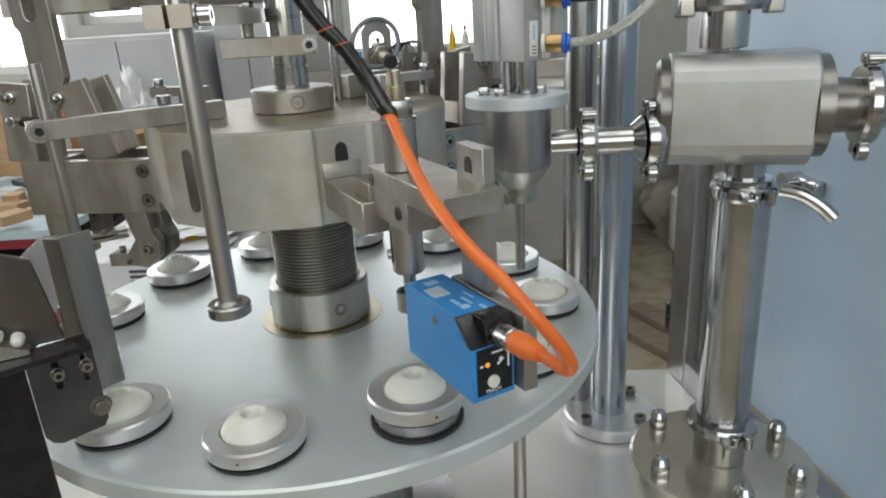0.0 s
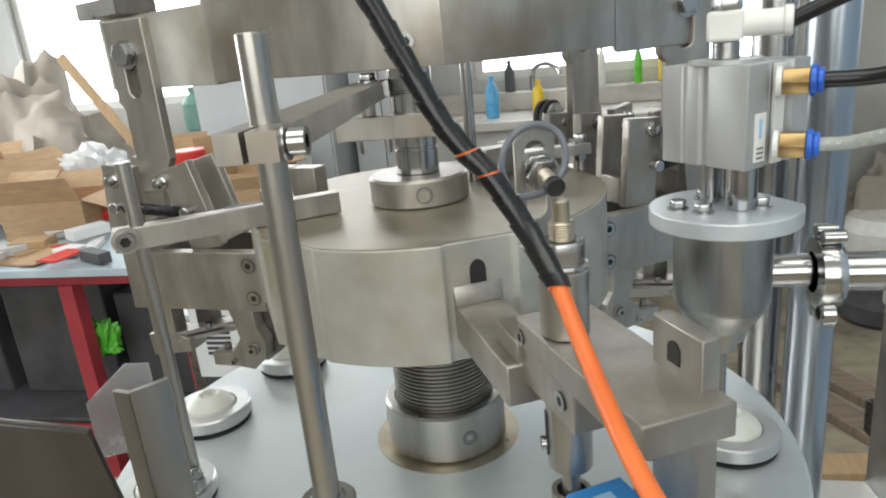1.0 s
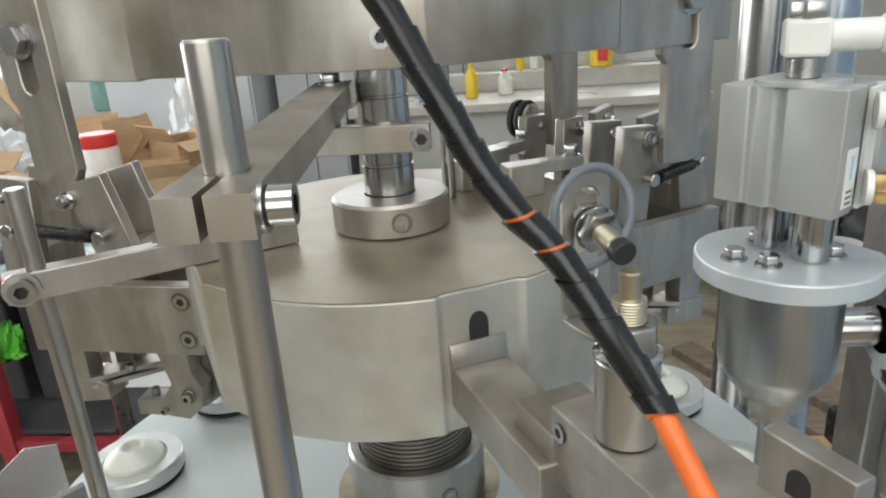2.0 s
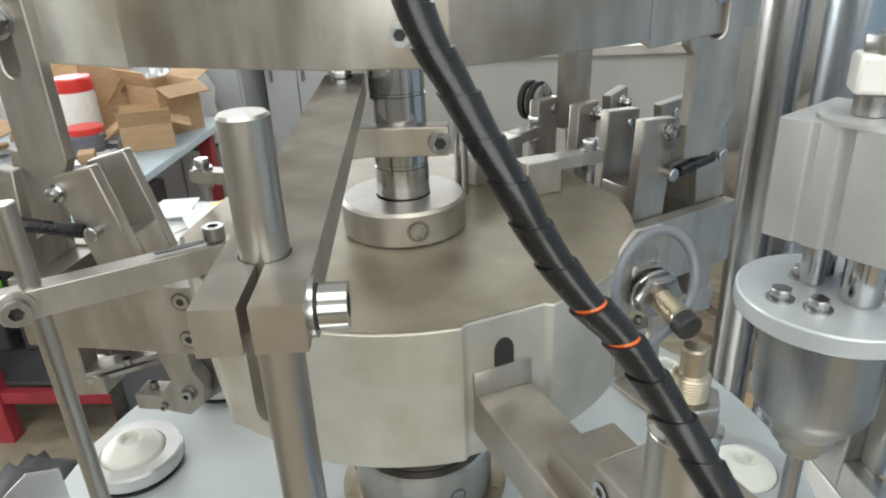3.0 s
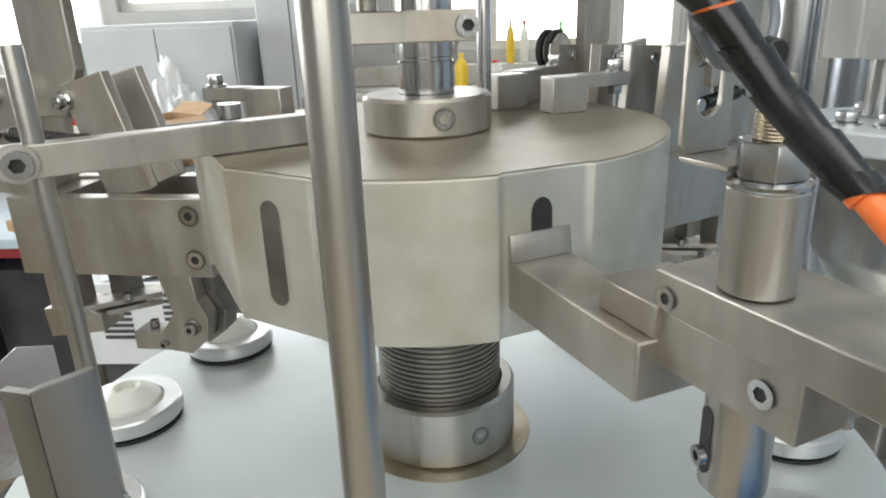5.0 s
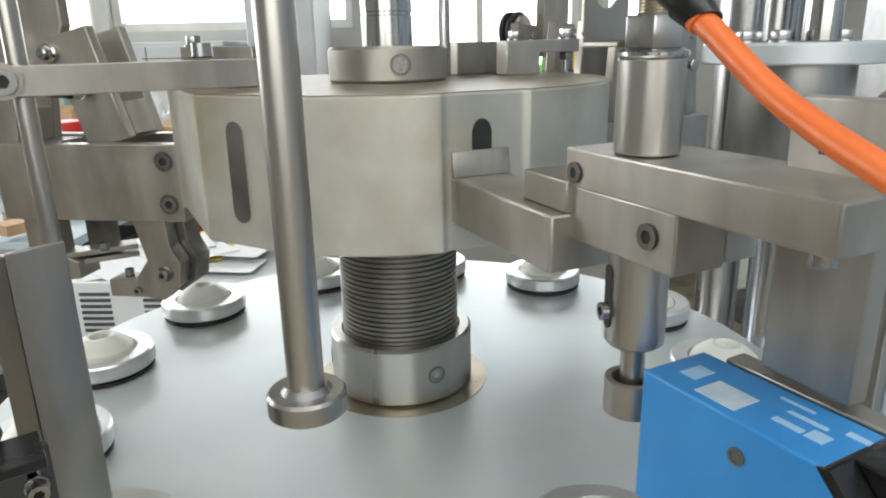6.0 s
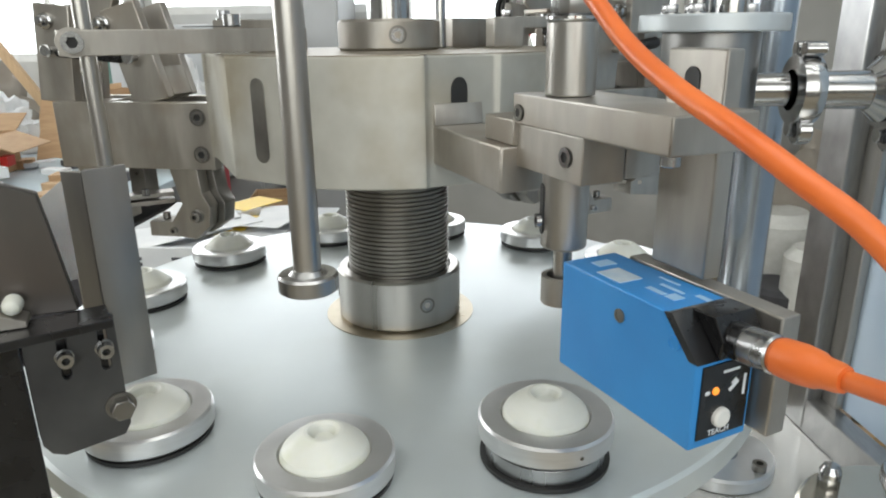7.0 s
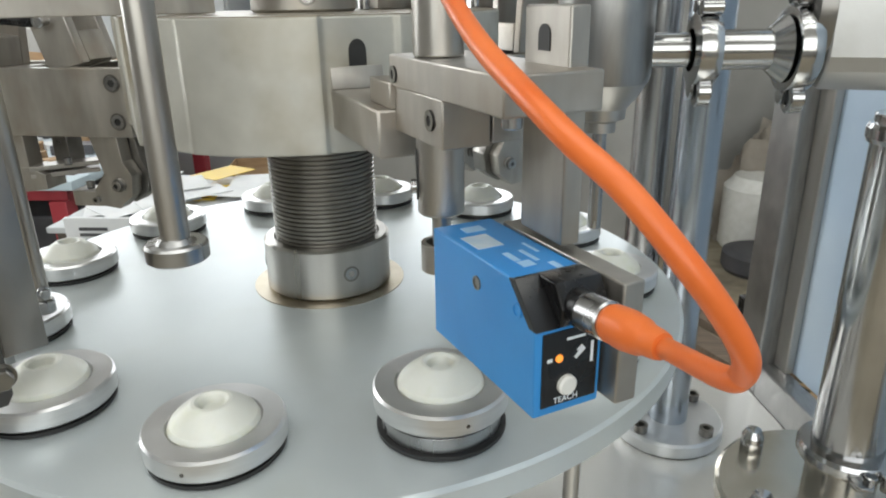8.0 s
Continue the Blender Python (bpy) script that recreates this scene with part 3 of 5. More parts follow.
    bm = bmesh.new()
    bm.from_mesh(me)
    part("teach_lettering", moved(bm, SF @ Matrix.Translation((u1 + 0.0011, v0 + 0.0142, z0 + 0.0052)) @ turn(90) @ Matrix.Rotation(radians(90), 4, 'X')), PRINT, pan)
    # top label and printed bars
    part("label_plate", box(u0 + 0.020, u0 + 0.036, v0 + 0.004, v0 + 0.0165, z1, z1 + 0.0003, 0, SF), LABELM, ob, "pale type label")
    for u, v, w, h in ((0.008, 0.010, 0.007, 0.010), (0.045, 0.010, 0.010, 0.003), (0.045, 0.018, 0.013, 0.002), (0.056, 0.010, 0.006, 0.006), (0.062, 0.021, 0.007, 0.003), (0.038, 0.024, 0.012, 0.0015)):
        part("printed_mark", box(u0 + u, u0 + u + w, v0 + v, v0 + v + h, z1, z1 + 0.00025, 0, SF), PRINTB, ob)
    for u, z in ((u0 + 0.042, z1 - 0.012), (u0 + 0.0735, z1 - 0.0115)):
        p = sv(u, v0, z)
        part("mounting_hole", join(prism(circle(0, 0, 0.0031, 20), 0, 0.0006, 0, along(p, p - V), [circle(0, 0, 0.0022, 20)]), lathe([(0, 0), (0.0022, 0), (0.0022, 0.0002), (0, 0.0002)], seg=16, m=along(p, p - V))), BLUE if u > u0 + 0.05 else DARKSTEEL_SHADE, ob)
    # connector
    d = (U * 0.97 + Vector((0, 0, 0.10)) - V * 0.02).normalized()
    p = sv(u1 - 0.006, 0.004, z0 + 0.0435)
    part("socket", rod(p, p + d * 0.013, 0.0074, 0.0008, 28), BLACKP, ob)
    part("knurled_nut", lathe([(0, 0), (0.0070, 0), (0.0074, 0.0008)] + [x for i in range(5) for x in ((0.00740, 0.0012 + i * 0.002), (0.00728, 0.0020 + i * 0.002))] + [(0.0074, 0.0118), (0.0066, 0.0126), (0, 0.0126)], seg=40, m=along(p + d * 0.0125, p + d * 0.03)), SATIN, ob, "knurled nickel coupling nut")
    return p + d * 0.025, d


plug_at, plug_dir = mark_sensor()


def sensor_cable():
    ob = thing("sensor_cable", (0.2, -0.4, 1.07), "orange sensor cable, its upper run wrapped in black spiral", "cable")
    m = along(plug_at, plug_at + plug_dir)
    part("plug_boot", lathe([(0, 0), (0.0062, 0), (0.0071, 0.002), (0.0074, 0.010), (0.0066, 0.0165), (0.0058, 0.018), (0.0055, 0.020), (0.0052, 0.024), (0.0046, 0.026), (0, 0.027)], seg=28, m=m), ORANGE, ob, "moulded orange plug boot")
    e = plug_at + plug_dir * 0.024
    pts = [e, e + plug_dir * 0.004, (0.2066, -0.4022, 1.0938), (0.2088, -0.4085, 1.0985), (0.2068, -0.4130, 1.1065), (0.2005, -0.4150, 1.1170), (0.1905, -0.4145, 1.1300), (0.1768, -0.4070, 1.1455), (0.1640, -0.3960, 1.1560), (0.1520, -0.3770, 1.1665), (0.1417, -0.3520, 1.1755), (0.1313, -0.3210, 1.1885), (0.1202, -0.2925, 1.2078)]
    part("orange_sheath", pipe(curve_points(pts, 10), 0.0035, 18), ORANGE, ob)
    top = [(0.1202, -0.2925, 1.2078), (0.1080, -0.2750, 1.2255), (0.0929, -0.2655, 1.2474), (0.0805, -0.2610, 1.2604), (0.0700, -0.2570, 1.2745), (0.0605, -0.2530, 1.2915), (0.0484, -0.2460, 1.3125), (0.0352, -0.2390, 1.3390), (0.0270, -0.229, 1.385), (0.023, -0.21, 1.45)]
    line = curve_points(top, 60)
    part("inner_sheath", pipe(line[:-1], 0.0043, 14), ORANGE, ob)
    # overlapping turns of the spiral wrap, two of them pulled apart
    run = [0.0]
    for a, b in zip(line, line[1:]):
        run.append(run[-1] + (b - a).length)
    cuts = [0.0, 0.0050]
    while cuts[-1] + 0.0135 < run[-1] - 0.002:
        cuts.append(cuts[-1] + 0.0135)
    for k, (s0, s1) in enumerate(zip(cuts, cuts[1:])):
        if k in (4, 5):
            s1 -= 0.0018
        seg = [p for p, q in zip(line, run) if s0 <= q <= s1 + 0.0009]
        rr = [0.0046 + 0.0009 * (q / (len(seg) - 1)) for q in range(len(seg))]
        turn_bm = pipe(seg, 0.0052, 20, rr)
        # each edge of the tape runs aslant round the bundle
        for vert in turn_bm.verts:
            q = min(range(len(seg)), key=lambda h: (vert.co - seg[h]).length)
            tan = (seg[min(q + 1, len(seg) - 1)] - seg[max(q - 1, 0)]).normalized()
            vert.co += tan * -0.62 * (vert.co - seg[q]).dot(Vector((0.80, -0.35, 0.30)))
        part("wrap_turn", turn_bm, BLACKP, ob)


sensor_cable()


def proximity_sensor():
    ob = thing("proximity_sensor", (0.105, -0.22, 1.20), "threaded proximity sensor on a slotted steel bracket", "sensor")
    c0, c1 = Vector((0.1080, -0.2092, 1.2405)), Vector((0.1172, -0.2330, 1.2362))
    d = (c1 - c0).normalized()
    fm = Matrix.Translation((0.1080, -0.2148, 0)) @ turn(ARM + 90 + 4) @ Matrix.Rotation(radians(90), 4, 'X')
    part("bracket", prism([(-0.0110, 1.2062), (-0.0078, 1.2030), (0.0110, 1.2030), (0.0110, 1.2550), (0.0055, 1.2618), (-0.0055, 1.2618), (-0.0110, 1.2550)], -0.001, 0.001, 0.0004, fm, [slot(0, 1.2150, 1.2545, 0.0055)]), STEEL, ob)
    prof = [(0, 0)]
    ln = (c1 - c0).length
    z = 0.0
    while z < ln - 0.002:
        prof += [(0.0037, z), (0.0042, z + 0.0004), (0.0042, z + 0.0007), (0.0037, z + 0.0010)]
        z += 0.0011
    prof += [(0.0037, ln), (0, ln)]
    part("foot_tab", box(-0.0110, 0.0110, 0.0, 0.020, 1.2010, 1.2030, 0.0005, Matrix.Translation((0.1080, -0.2148, 0)) @ turn(ARM + 94) @ turn(180)), STEEL, ob)
    part("barrel", lathe(prof, seg=28, m=along(c0, c1)), NICKEL, ob, "tarnished nickel threaded barrel")
    part("end_cap", rod(c1, c1 + d * 0.005, 0.0046, 0.0005, 28), RUBBER_SHADE, ob)
    mid = c0 + d * 0.0105
    part("lock_nut", hexagon(0.0086, 0, 0.004, along(mid, mid + d)), SATIN, ob)
    part("tooth_washer", rod(mid - d * 0.0012, mid, 0.0090, 0.0003, 28), CHROME, ob)
    part("lock_nut", hexagon(0.0086, 0, 0.004, along(c0 + d * 0.002, c1)), SATIN, ob)
    ca = thing("thin_sensor_cable", (0.11, -0.235, 1.24), "thin grey cable looping back to the wrapped bundle", "cable")
    q = Vector((math.cos(radians(ARM + 90)), math.sin(radians(ARM + 90)), 0))
    cc = Vector((0.1085, -0.2290, 1.2475))
    up = Vector((0.0, 0.45, 0.893))
    loop = [Vector((0.0905, -0.2570, 1.2440)), Vector((0.0990, -0.2500, 1.2350))]
    for a in range(-75, 236, 25):
        loop.append(cc + q * 0.0165 * math.cos(radians(a)) + up * 0.0175 * math.sin(radians(a)) + d * 0.00001 * a)
    part("cable", pipe(curve_points(loop, 6), 0.0017, 16), GREYC, ca)


proximity_sensor()


# ---------- jaw stations ----------
def jaw_station(az, flip, low=True, rollers=False):
    """Two cheek plates on the hub with a clevis linkage above and crimping jaws below. flip: which side faces out."""
    s = flip
    M = turn(az)
    lean_in = 15 if flip > 0 else 4
    fork_in, fork_out = ((0.190, 0.224), (0.280, 0.314)) if flip > 0 else ((0.186, 0.220), (0.258, 0.292))
    pin_in, pin_out = ((0.241, 1.203), (0.294, 1.206)) if flip > 0 else ((0.216, 1.209), (0.268, 1.209))
    stud_in, stud_out = (0.2165, 1.176), (0.292 if flip > 0 else 0.272, 1.182)
    ob = thing("jaw_station", M @ Vector((0.15, 0, 1.03)), "ground steel crimping jaw station with linkage and spring", "jaw unit", "jaw stations round the hub")

    def P(u, v, z):
        return M @ Vector((u, s * v, z))

    def B(name, u0, u1, va, vb, z0, z1, mat=STEEL, bev=0.0008, tilt=0.0, piv=(0, 0)):
        mm = M @ Matrix.Translation((piv[0], 0, piv[1])) @ Matrix.Rotation(radians(tilt), 4, 'Y') @ Matrix.Translation((-piv[0], 0, -piv[1]))
        va, vb = sorted((s * va, s * vb))
        return part(name, box(u0, u1, va, vb, z0, z1, bev, mm), mat, ob)
    out = (M.to_3x3() @ Vector((0, s, 0)))
    ck1 = B("cheek_plate", 0.147, 0.292, 0.026, 0.038, 1.084, 1.140)
    ck2 = B("cheek_plate", 0.147, 0.292, -0.038, -0.026, 1.084, 1.140)
    B("end_block", 0.262, 0.292, -0.0255, 0.0255, 1.086, 1.138)
    for z in (1.128, 1.097):
        for vv, nn, ck in ((0.038, out, ck1), (-0.038, -out, ck2)):
            p = P(0.158, vv, z)
            # dark ring for the recess shade; nothing is bored out
            part("counterbore", prism(circle(0, 0, 0.0072, 24), 0, 0.0007, 0, along(p, p + nn), [circle(0, 0, 0.0060, 24)]), DARKSTEEL_SHADE, ck)
            screw(p, nn, 0.0057, 0.0014, ck, CHROME)
    # forked levers standing over the arm, open at the top
    for (u0, u1), lean in ((fork_in, lean_in), (fork_out, -6)):
        piv = ((u0 + u1) / 2, 1.14)
        lv = B("fork_lever", u0, u1, -0.0145, 0.0145, 1.1400, 1.1650, STEEL, 0.0010, lean, piv)
        B("fork_cheek", u0, u1, 0.0147, 0.0245, 1.1385, 1.2200, STEEL, 0.0012, lean, piv)
        B("fork_cheek", u0, u1, -0.0245, -0.0147, 1.1385, 1.2200, STEEL, 0.0012, lean, piv)
    for u, z in (pin_in, pin_out):
        for vv, r in ((0.0245, 1.0), (-0.0245, -1.0)):
            e0, e1 = P(u, vv, z), P(u, vv + r * 0.02, z)
            part("pivot_pin", join(rod(P(u, vv - r * 0.012, z), P(u, vv, z), 0.0046), lathe([(0, -0.001), (0.0066, 0), (0.0070, 0.0020), (0.0066, 0.0034), (0.0048, 0.0042), (0.0050, 0.0075), (0.0038, 0.0100), (0, 0.0112)], seg=24, m=along(e0, e1))), CHROME, ob, "round-headed pivot pin")
    a, b = P(stud_in[0] + 0.006, 0.0300, stud_in[1]), P(stud_out[0] - 0.006, 0.0300, stud_out[1])
    dd = (b - a).normalized()
    part("spring", join(rod(a + dd * 0.004, b - dd * 0.004, 0.0040, 0.0005, 16), coil(a + dd * 0.003, b - dd * 0.003, 0.0043, 0.0010, 26)), BLACKP, ob, "black coil spring")
    for u, z in (stud_in, stud_out):
        part("spring_stud", join(rod(P(u, 0.0240, z), P(u, 0.0345, z), 0.0034, 0.0005, 20), rod(P(u, 0.0330, z), P(u, 0.0360, z), 0.0052, 0.0008, 20)), SATIN, ob)
    if rollers:
        for v0, v1, r, mat in ((-0.0250, -0.0290, 0.0150, SATIN), (-0.0295, -0.0345, 0.0180, RUBBER_SHADE), (-0.0350, -0.0380, 0.0150, SATIN), (-0.0385, -0.0435, 0.0180, RUBBER_SHADE), (-0.0440, -0.0490, 0.0090, CHROME)):
            part("roller", rod(P(0.217, v0, 1.214), P(0.217, v1, 1.214), r, 0.0008, 28), mat, ob, "black rubber roller ring" if mat is RUBBER_SHADE else "")
    if low:
        fm = M @ Matrix.Rotation(radians(90), 4, 'X')

        def slab(name, poly, va, vb, mat):
            va, vb = sorted((-s * va, -s * vb))
            return part(name, prism(poly, va, vb, 0.0008, fm), mat, ob)
        B("jaw_leg", 0.262, 0.288, 0.008, 0.026, 1.050, 1.086, STEEL, 0.001)
        # dark inner leg: the jaw's shaded inside put into colour
        B("jaw_leg", 0.240, 0.256, -0.020, 0.000, 1.040, 1.086, DARKSTEEL_SHADE, 0.001)
        slab("jaw_foot", [(0.294, 1.051), (0.262, 1.054), (0.247, 1.047), (0.247, 1.034), (0.292, 1.028)], 0.002, 0.027, STEEL)
        slab("jaw_leg", [(0.199, 1.086), (0.172, 1.086), (0.170, 1.060), (0.163, 1.048), (0.166, 1.030), (0.180, 1.018), (0.196, 1.020), (0.202, 1.034), (0.190, 1.050)], 0.011, 0.026, STEEL)
        # darker copy of the leg above paints the jaw's shaded inner side
        slab("jaw_leg", [(0.190, 1.086), (0.166, 1.086), (0.163, 1.060), (0.157, 1.048), (0.160, 1.030), (0.174, 1.020), (0.188, 1.022)], -0.010, 0.0105, DARKSTEEL_SHADE)
        B("jaw_foot", 0.197, 0.226, 0.004, 0.024, 1.019, 1.033, STEEL, 0.001)
        for z0, z1 in ((1.0435, 1.0475), (1.0500, 1.0540)):
            mm = M @ Matrix.Translation((0.262, s * 0.020, 0)) @ turn(s * 38)
            part("jaw_insert", box(-0.052, 0.004, -0.009, 0.009, z0, z1, 0.0004, mm), STEEL, ob)
        for u, z in ((0.232, 1.054), (0.214, 1.033)):
            screw(P(u, 0.014, z), (0, 0, 1), 0.0034, 0.006, ob)
        part("pivot_bolt", rod(P(0.176, 0.0, 1.040), P(0.176, 0.0285, 1.040), 0.0060), DARKSTEEL_SHADE, ob)
        screw(P(0.176, 0.0285, 1.040), out, 0.0042, 0.004, ob)
        screw(P(0.200, 0.026, 1.026), out, 0.0030, 0.004, ob)
        screw(P(0.292, 0.012, 1.039), M.to_3x3() @ Vector((1, 0, 0)), 0.0035, 0.004, ob)
    return ob


jaw_station(174.2, 1)
jaw_station(33, -1)
jaw_station(54, -1, True, True)


# hanging lift plates from the upper hub
def lift_plate(x, y, rz, face):
    M = Matrix.Translation((x, y, 0)) @ turn(rz)
    ob = thing("lift_plate", M @ Vector((0, 0, 1.19)), "long ground steel lift plate with slotted hex bolt", "lift plate", "lift plates under the upper hub")
    fm = M @ Matrix.Rotation(radians(90), 4, 'X')
    out = [(-0.024, 1.345), (0.024, 1.345), (0.024, 1.245), (0.024, 1.222), (0.015, 1.205), (0.008, 1.190), (-0.018, 1.190), (-0.018, 1.268), (-0.024, 1.275)]
    part("plate", prism(out, -0.005, 0.005, 0.0009, fm, [slot(0, 1.278, 1.328, 0.0075)]), STEEL, ob)
    n = M.to_3x3() @ Vector((0, face, 0))
    p = M @ Vector((0, face * 0.005, 1.316))
    hex_bolt(p, n, 0.0105, 0.009, ob)
    part("slot_floor", box(-0.010, 0.010, -face * 0.004 - 0.001, -face * 0.004 + 0.001, 1.276, 1.330, 0, M), DARKSTEEL_SHADE, ob)
    return ob


lift_plate(-0.2600, 0.0220, -14, -1)
lift_plate(0.2200, 0.0960, 24, -1)
lift_plate(0.1330, 0.2000, 50, -1)


def upper_hub():
    ob = thing("upper_hub", (0, 0, 1.286), "heavy ground steel upper hub plates above the shaft", "hub")
    poly = [(-0.171, -0.002), (-0.036, -0.0395), (0.035, -0.0440), (0.160, 0.032), (0.160, 0.10), (0.06, 0.16), (-0.06, 0.16), (-0.171, 0.10)]
    part("centre_block", prism(poly, 1.286, 1.372, 0.001), STEEL, ob)
    part("side_leaf", prism([(-0.1715, 0.003), (-0.325, 0.075), (-0.310, 0.108), (-0.1715, 0.050)], 1.284, 1.350, 0.001), CAST, ob, "pale machined side leaf")
    part("side_leaf", prism([(0.1605, 0.034), (0.266, 0.136), (0.240, 0.164), (0.1605, 0.084)], 1.281, 1.350, 0.001), STEEL, ob)
    screw((0.008, -0.0418, 1.305), (-0.09, -1, 0), 0.0068, 0.0030, ob)
    screw((0.008, -0.0418, 1.352), (-0.09, -1, 0), 0.0068, 0.0030, ob)
    part("top_rail", prism([(-0.335, 0.060), (-0.272, 0.030), (-0.255, 0.068), (-0.318, 0.100)], 1.3505, 1.366, 0.001), DARKSTEEL_SHADE, ob, "dark top rail")


upper_hub()


def hub_fitting(x, y, az, kind):
    ob = thing("stop_block", (x, y, 1.1802), "small ground steel stop block with a hex bolt on the hub", "stop block", "stop blocks on the hub")
    M = Matrix.Translation((x, y, 0)) @ turn(az)
    part("block", box(-0.014, 0.014, -0.009, 0.009, 1.1802, 1.205, 0.0009, M), STEEL, ob)
    if kind:
        part("finger", box(0.012, 0.050, -0.0065, 0.0065, 1.196, 1.2055, 0.0008, M), STEEL, ob)
        p = M @ Vector((0.042, 0, 1.2055))
        hex_bolt(p, (0, 0, 1), 0.0056, 0.008, ob)
        part("bolt_shank", rod(M @ Vector((0.042, 0, 1.1805)), M @ Vector((0.042, 0, 1.196)), 0.003), SATIN, ob)
        part("lower_nut", hexagon(0.0056, 1.190, 1.1958, M @ Matrix.Translation((0.042, 0, 0))), SATIN, ob)


hub_fitting(0.052, 0.075, 35, False)
hub_fitting(0.092, 0.047, 24, True)
hub_fitting(0.068, 0.108, 50, True)
hub_fitting(-0.113, 0.028, 165, True)
hub_fitting(-0.02, 0.10, 100, True)


# ---------- dosing nozzle with its air cylinder ----------
def dosing_nozzle():
    c = Vector((0.2095, -0.150, 0))
    ob = thing("dosing_nozzle", c + Vector((0, 0, 1.05)), "stainless dosing nozzle cup with flat flange lid and needle", "nozzle")
    cut = [(x, y) for x, y in circle(0, 0, 0.0412, 72) if x + 0.6 * y < 0.0404]
    part("flange", prism(cut, 1.1915, 1.2010, 0.001, Matrix.Translation(c)), LIDM, ob, "pale grey flange with a flat")
    part("cup", lathe([(0, 1.141), (0.0258, 1.141), (0.0272, 1.145), (0.0272, 1.1910), (0.0255, 1.1915), (0, 1.1915)], c, 56), MATT, ob)
    part("outlet_cone", lathe([(0, 1.112), (0.0095, 1.112), (0.0095, 1.118), (0.0145, 1.120), (0.0150, 1.126), (0.0215, 1.134), (0.0254, 1.141), (0, 1.141)], c, 48), STEEL_H, ob)
    part("needle", rod(c + Vector((0.001, 0.003, 1.050)), c + Vector((0.001, 0.003, 1.113)), 0.0042, 0.0004), SATIN, ob)
    for x, y in ((-0.022, -0.006), (-0.010, -0.016), (-0.004, 0.015), (0.018, 0.012), (0.022, -0.006)):
        hex_bolt(c + Vector((x - 0.004, y, 1.2010)), (0, 0, 1), 0.0048, 0.0055, ob)
    # stub and pipe run
    ax = Vector((1, 0.02, 0)).normalized()
    p = c + Vector((0.022, 0.006, 1.158))
    part("side_stub", rod(p, p + ax * 0.030, 0.0098, 0.0006), CHROME, ob)
    cy = thing("air_cylinder", c + Vector((0, 0, 1.2275)), "silver compact air cylinder on piston rods", "cylinder")
    e = Vector((0.036, -0.041, 0)).normalized()
    M = Matrix.Translation(Vector((0.2125, -0.1825, 0))) @ Matrix.Rotation(math.atan2(-e.y, -e.x), 4, 'Z')
    # local x runs along the face away from the near corner, local y is the other side
    L, D = 0.0545, -0.050
    outl = [(0, 0), (0.024, 0), (0.0245, -0.0025), (0.029, -0.0025), (0.030, 0.0), (0.0375, 0), (0.038, -0.0012), (0.041, -0.0012), (0.0415, 0), (L, 0), (L, D), (0, D), (0, -0.036), (0.006, -0.034), (0.006, -0.030), (0.002, -0.029), (0.002, -0.020), (0.006, -0.019), (0.006, -0.0165), (0, -0.0155)]
    part("body", prism(outl, 1.2265, 1.2795, 0.0005, M), CYLBODY, cy)
    part("white_rail", prism([(0.0012, -0.0205), (0.0012, -0.0285), (-0.0008, -0.0285), (-0.0008, -0.0205)], 1.2275, 1.2785, 0.0002, M), WHITEP, cy, "bright sensor rail")
    part("label_sticker", box(-0.0003, 0.0, -0.0150, -0.0060, 1.2300, 1.2550, 0, M), WHITEP, cy, "white maker sticker")
    part("printed_mark", box(-0.0005, -0.0003, -0.0115, -0.0095, 1.2420, 1.2520, 0, M), PRINTB, cy)
    for z0 in (1.2315, 1.2340, 1.2365):
        part("printed_mark", box(-0.0005, -0.0003, -0.0130, -0.0080, z0, z0 + 0.0010, 0, M), GREYC, cy)
    part("piston_rod", rod((0.2165, -0.158, 1.2010), (0.2165, -0.158, 1.2265), 0.0085), CHROME, cy)
    part("piston_rod", rod((0.2035, -0.140, 1.2010), (0.2035, -0.140, 1.2265), 0.0055), SATIN, cy)
    part("piston_rod", rod((0.2120, -0.131, 1.2010), (0.2120, -0.131, 1.2265), 0.0055), SATIN, cy)
    part("top_cap", lathe([(0, 1.2795), (0.019, 1.2795), (0.019, 1.2815), (0, 1.2815)], (0.2075, -0.151, 0), 40), CYLBODY, cy)
    part("top_rod", rod((0.2075, -0.151, 1.2815), (0.2075, -0.151, 1.2905), 0.0070), SATIN, cy)
    n = Vector((0.9, -0.3, 0)).normalized()
    for z in (1.2700, 1.2385):
        q = Vector((0.2285, -0.1755, z))
        part("washer", rod(q - n * 0.0016, q + n * 0.0012, 0.0075, 0.0003, 24), WHITEP, cy)
        part("brass_fitting", hexagon(0.0072, 0.0012, 0.0135, along(q, q + n)), BRASS, cy, "brass hex push-in fitting")
        part("blue_ring", join(rod(q + n * 0.0135, q + n * 0.0165, 0.0078, 0.0006, 28), rod(q + n * 0.0165, q + n * 0.0195, 0.0062, 0.0006, 28)), BLUEP, cy, "blue release ring")
    return c


dosing_nozzle()


def air_hose(name, pts, r, mat, label):
    ob = thing(name, pts[0], label, "hose")
    part("hose", pipe(curve_points(pts, 10), r, 18), mat, ob)


air_hose("black_air_hose", [(0.2455, -0.1812, 1.2700), (0.268, -0.190, 1.271), (0.30, -0.215, 1.280), (0.36, -0.225, 1.307), (0.46, -0.22, 1.40)], 0.0040, BLACKP, "black air hose curving up from the cylinder")
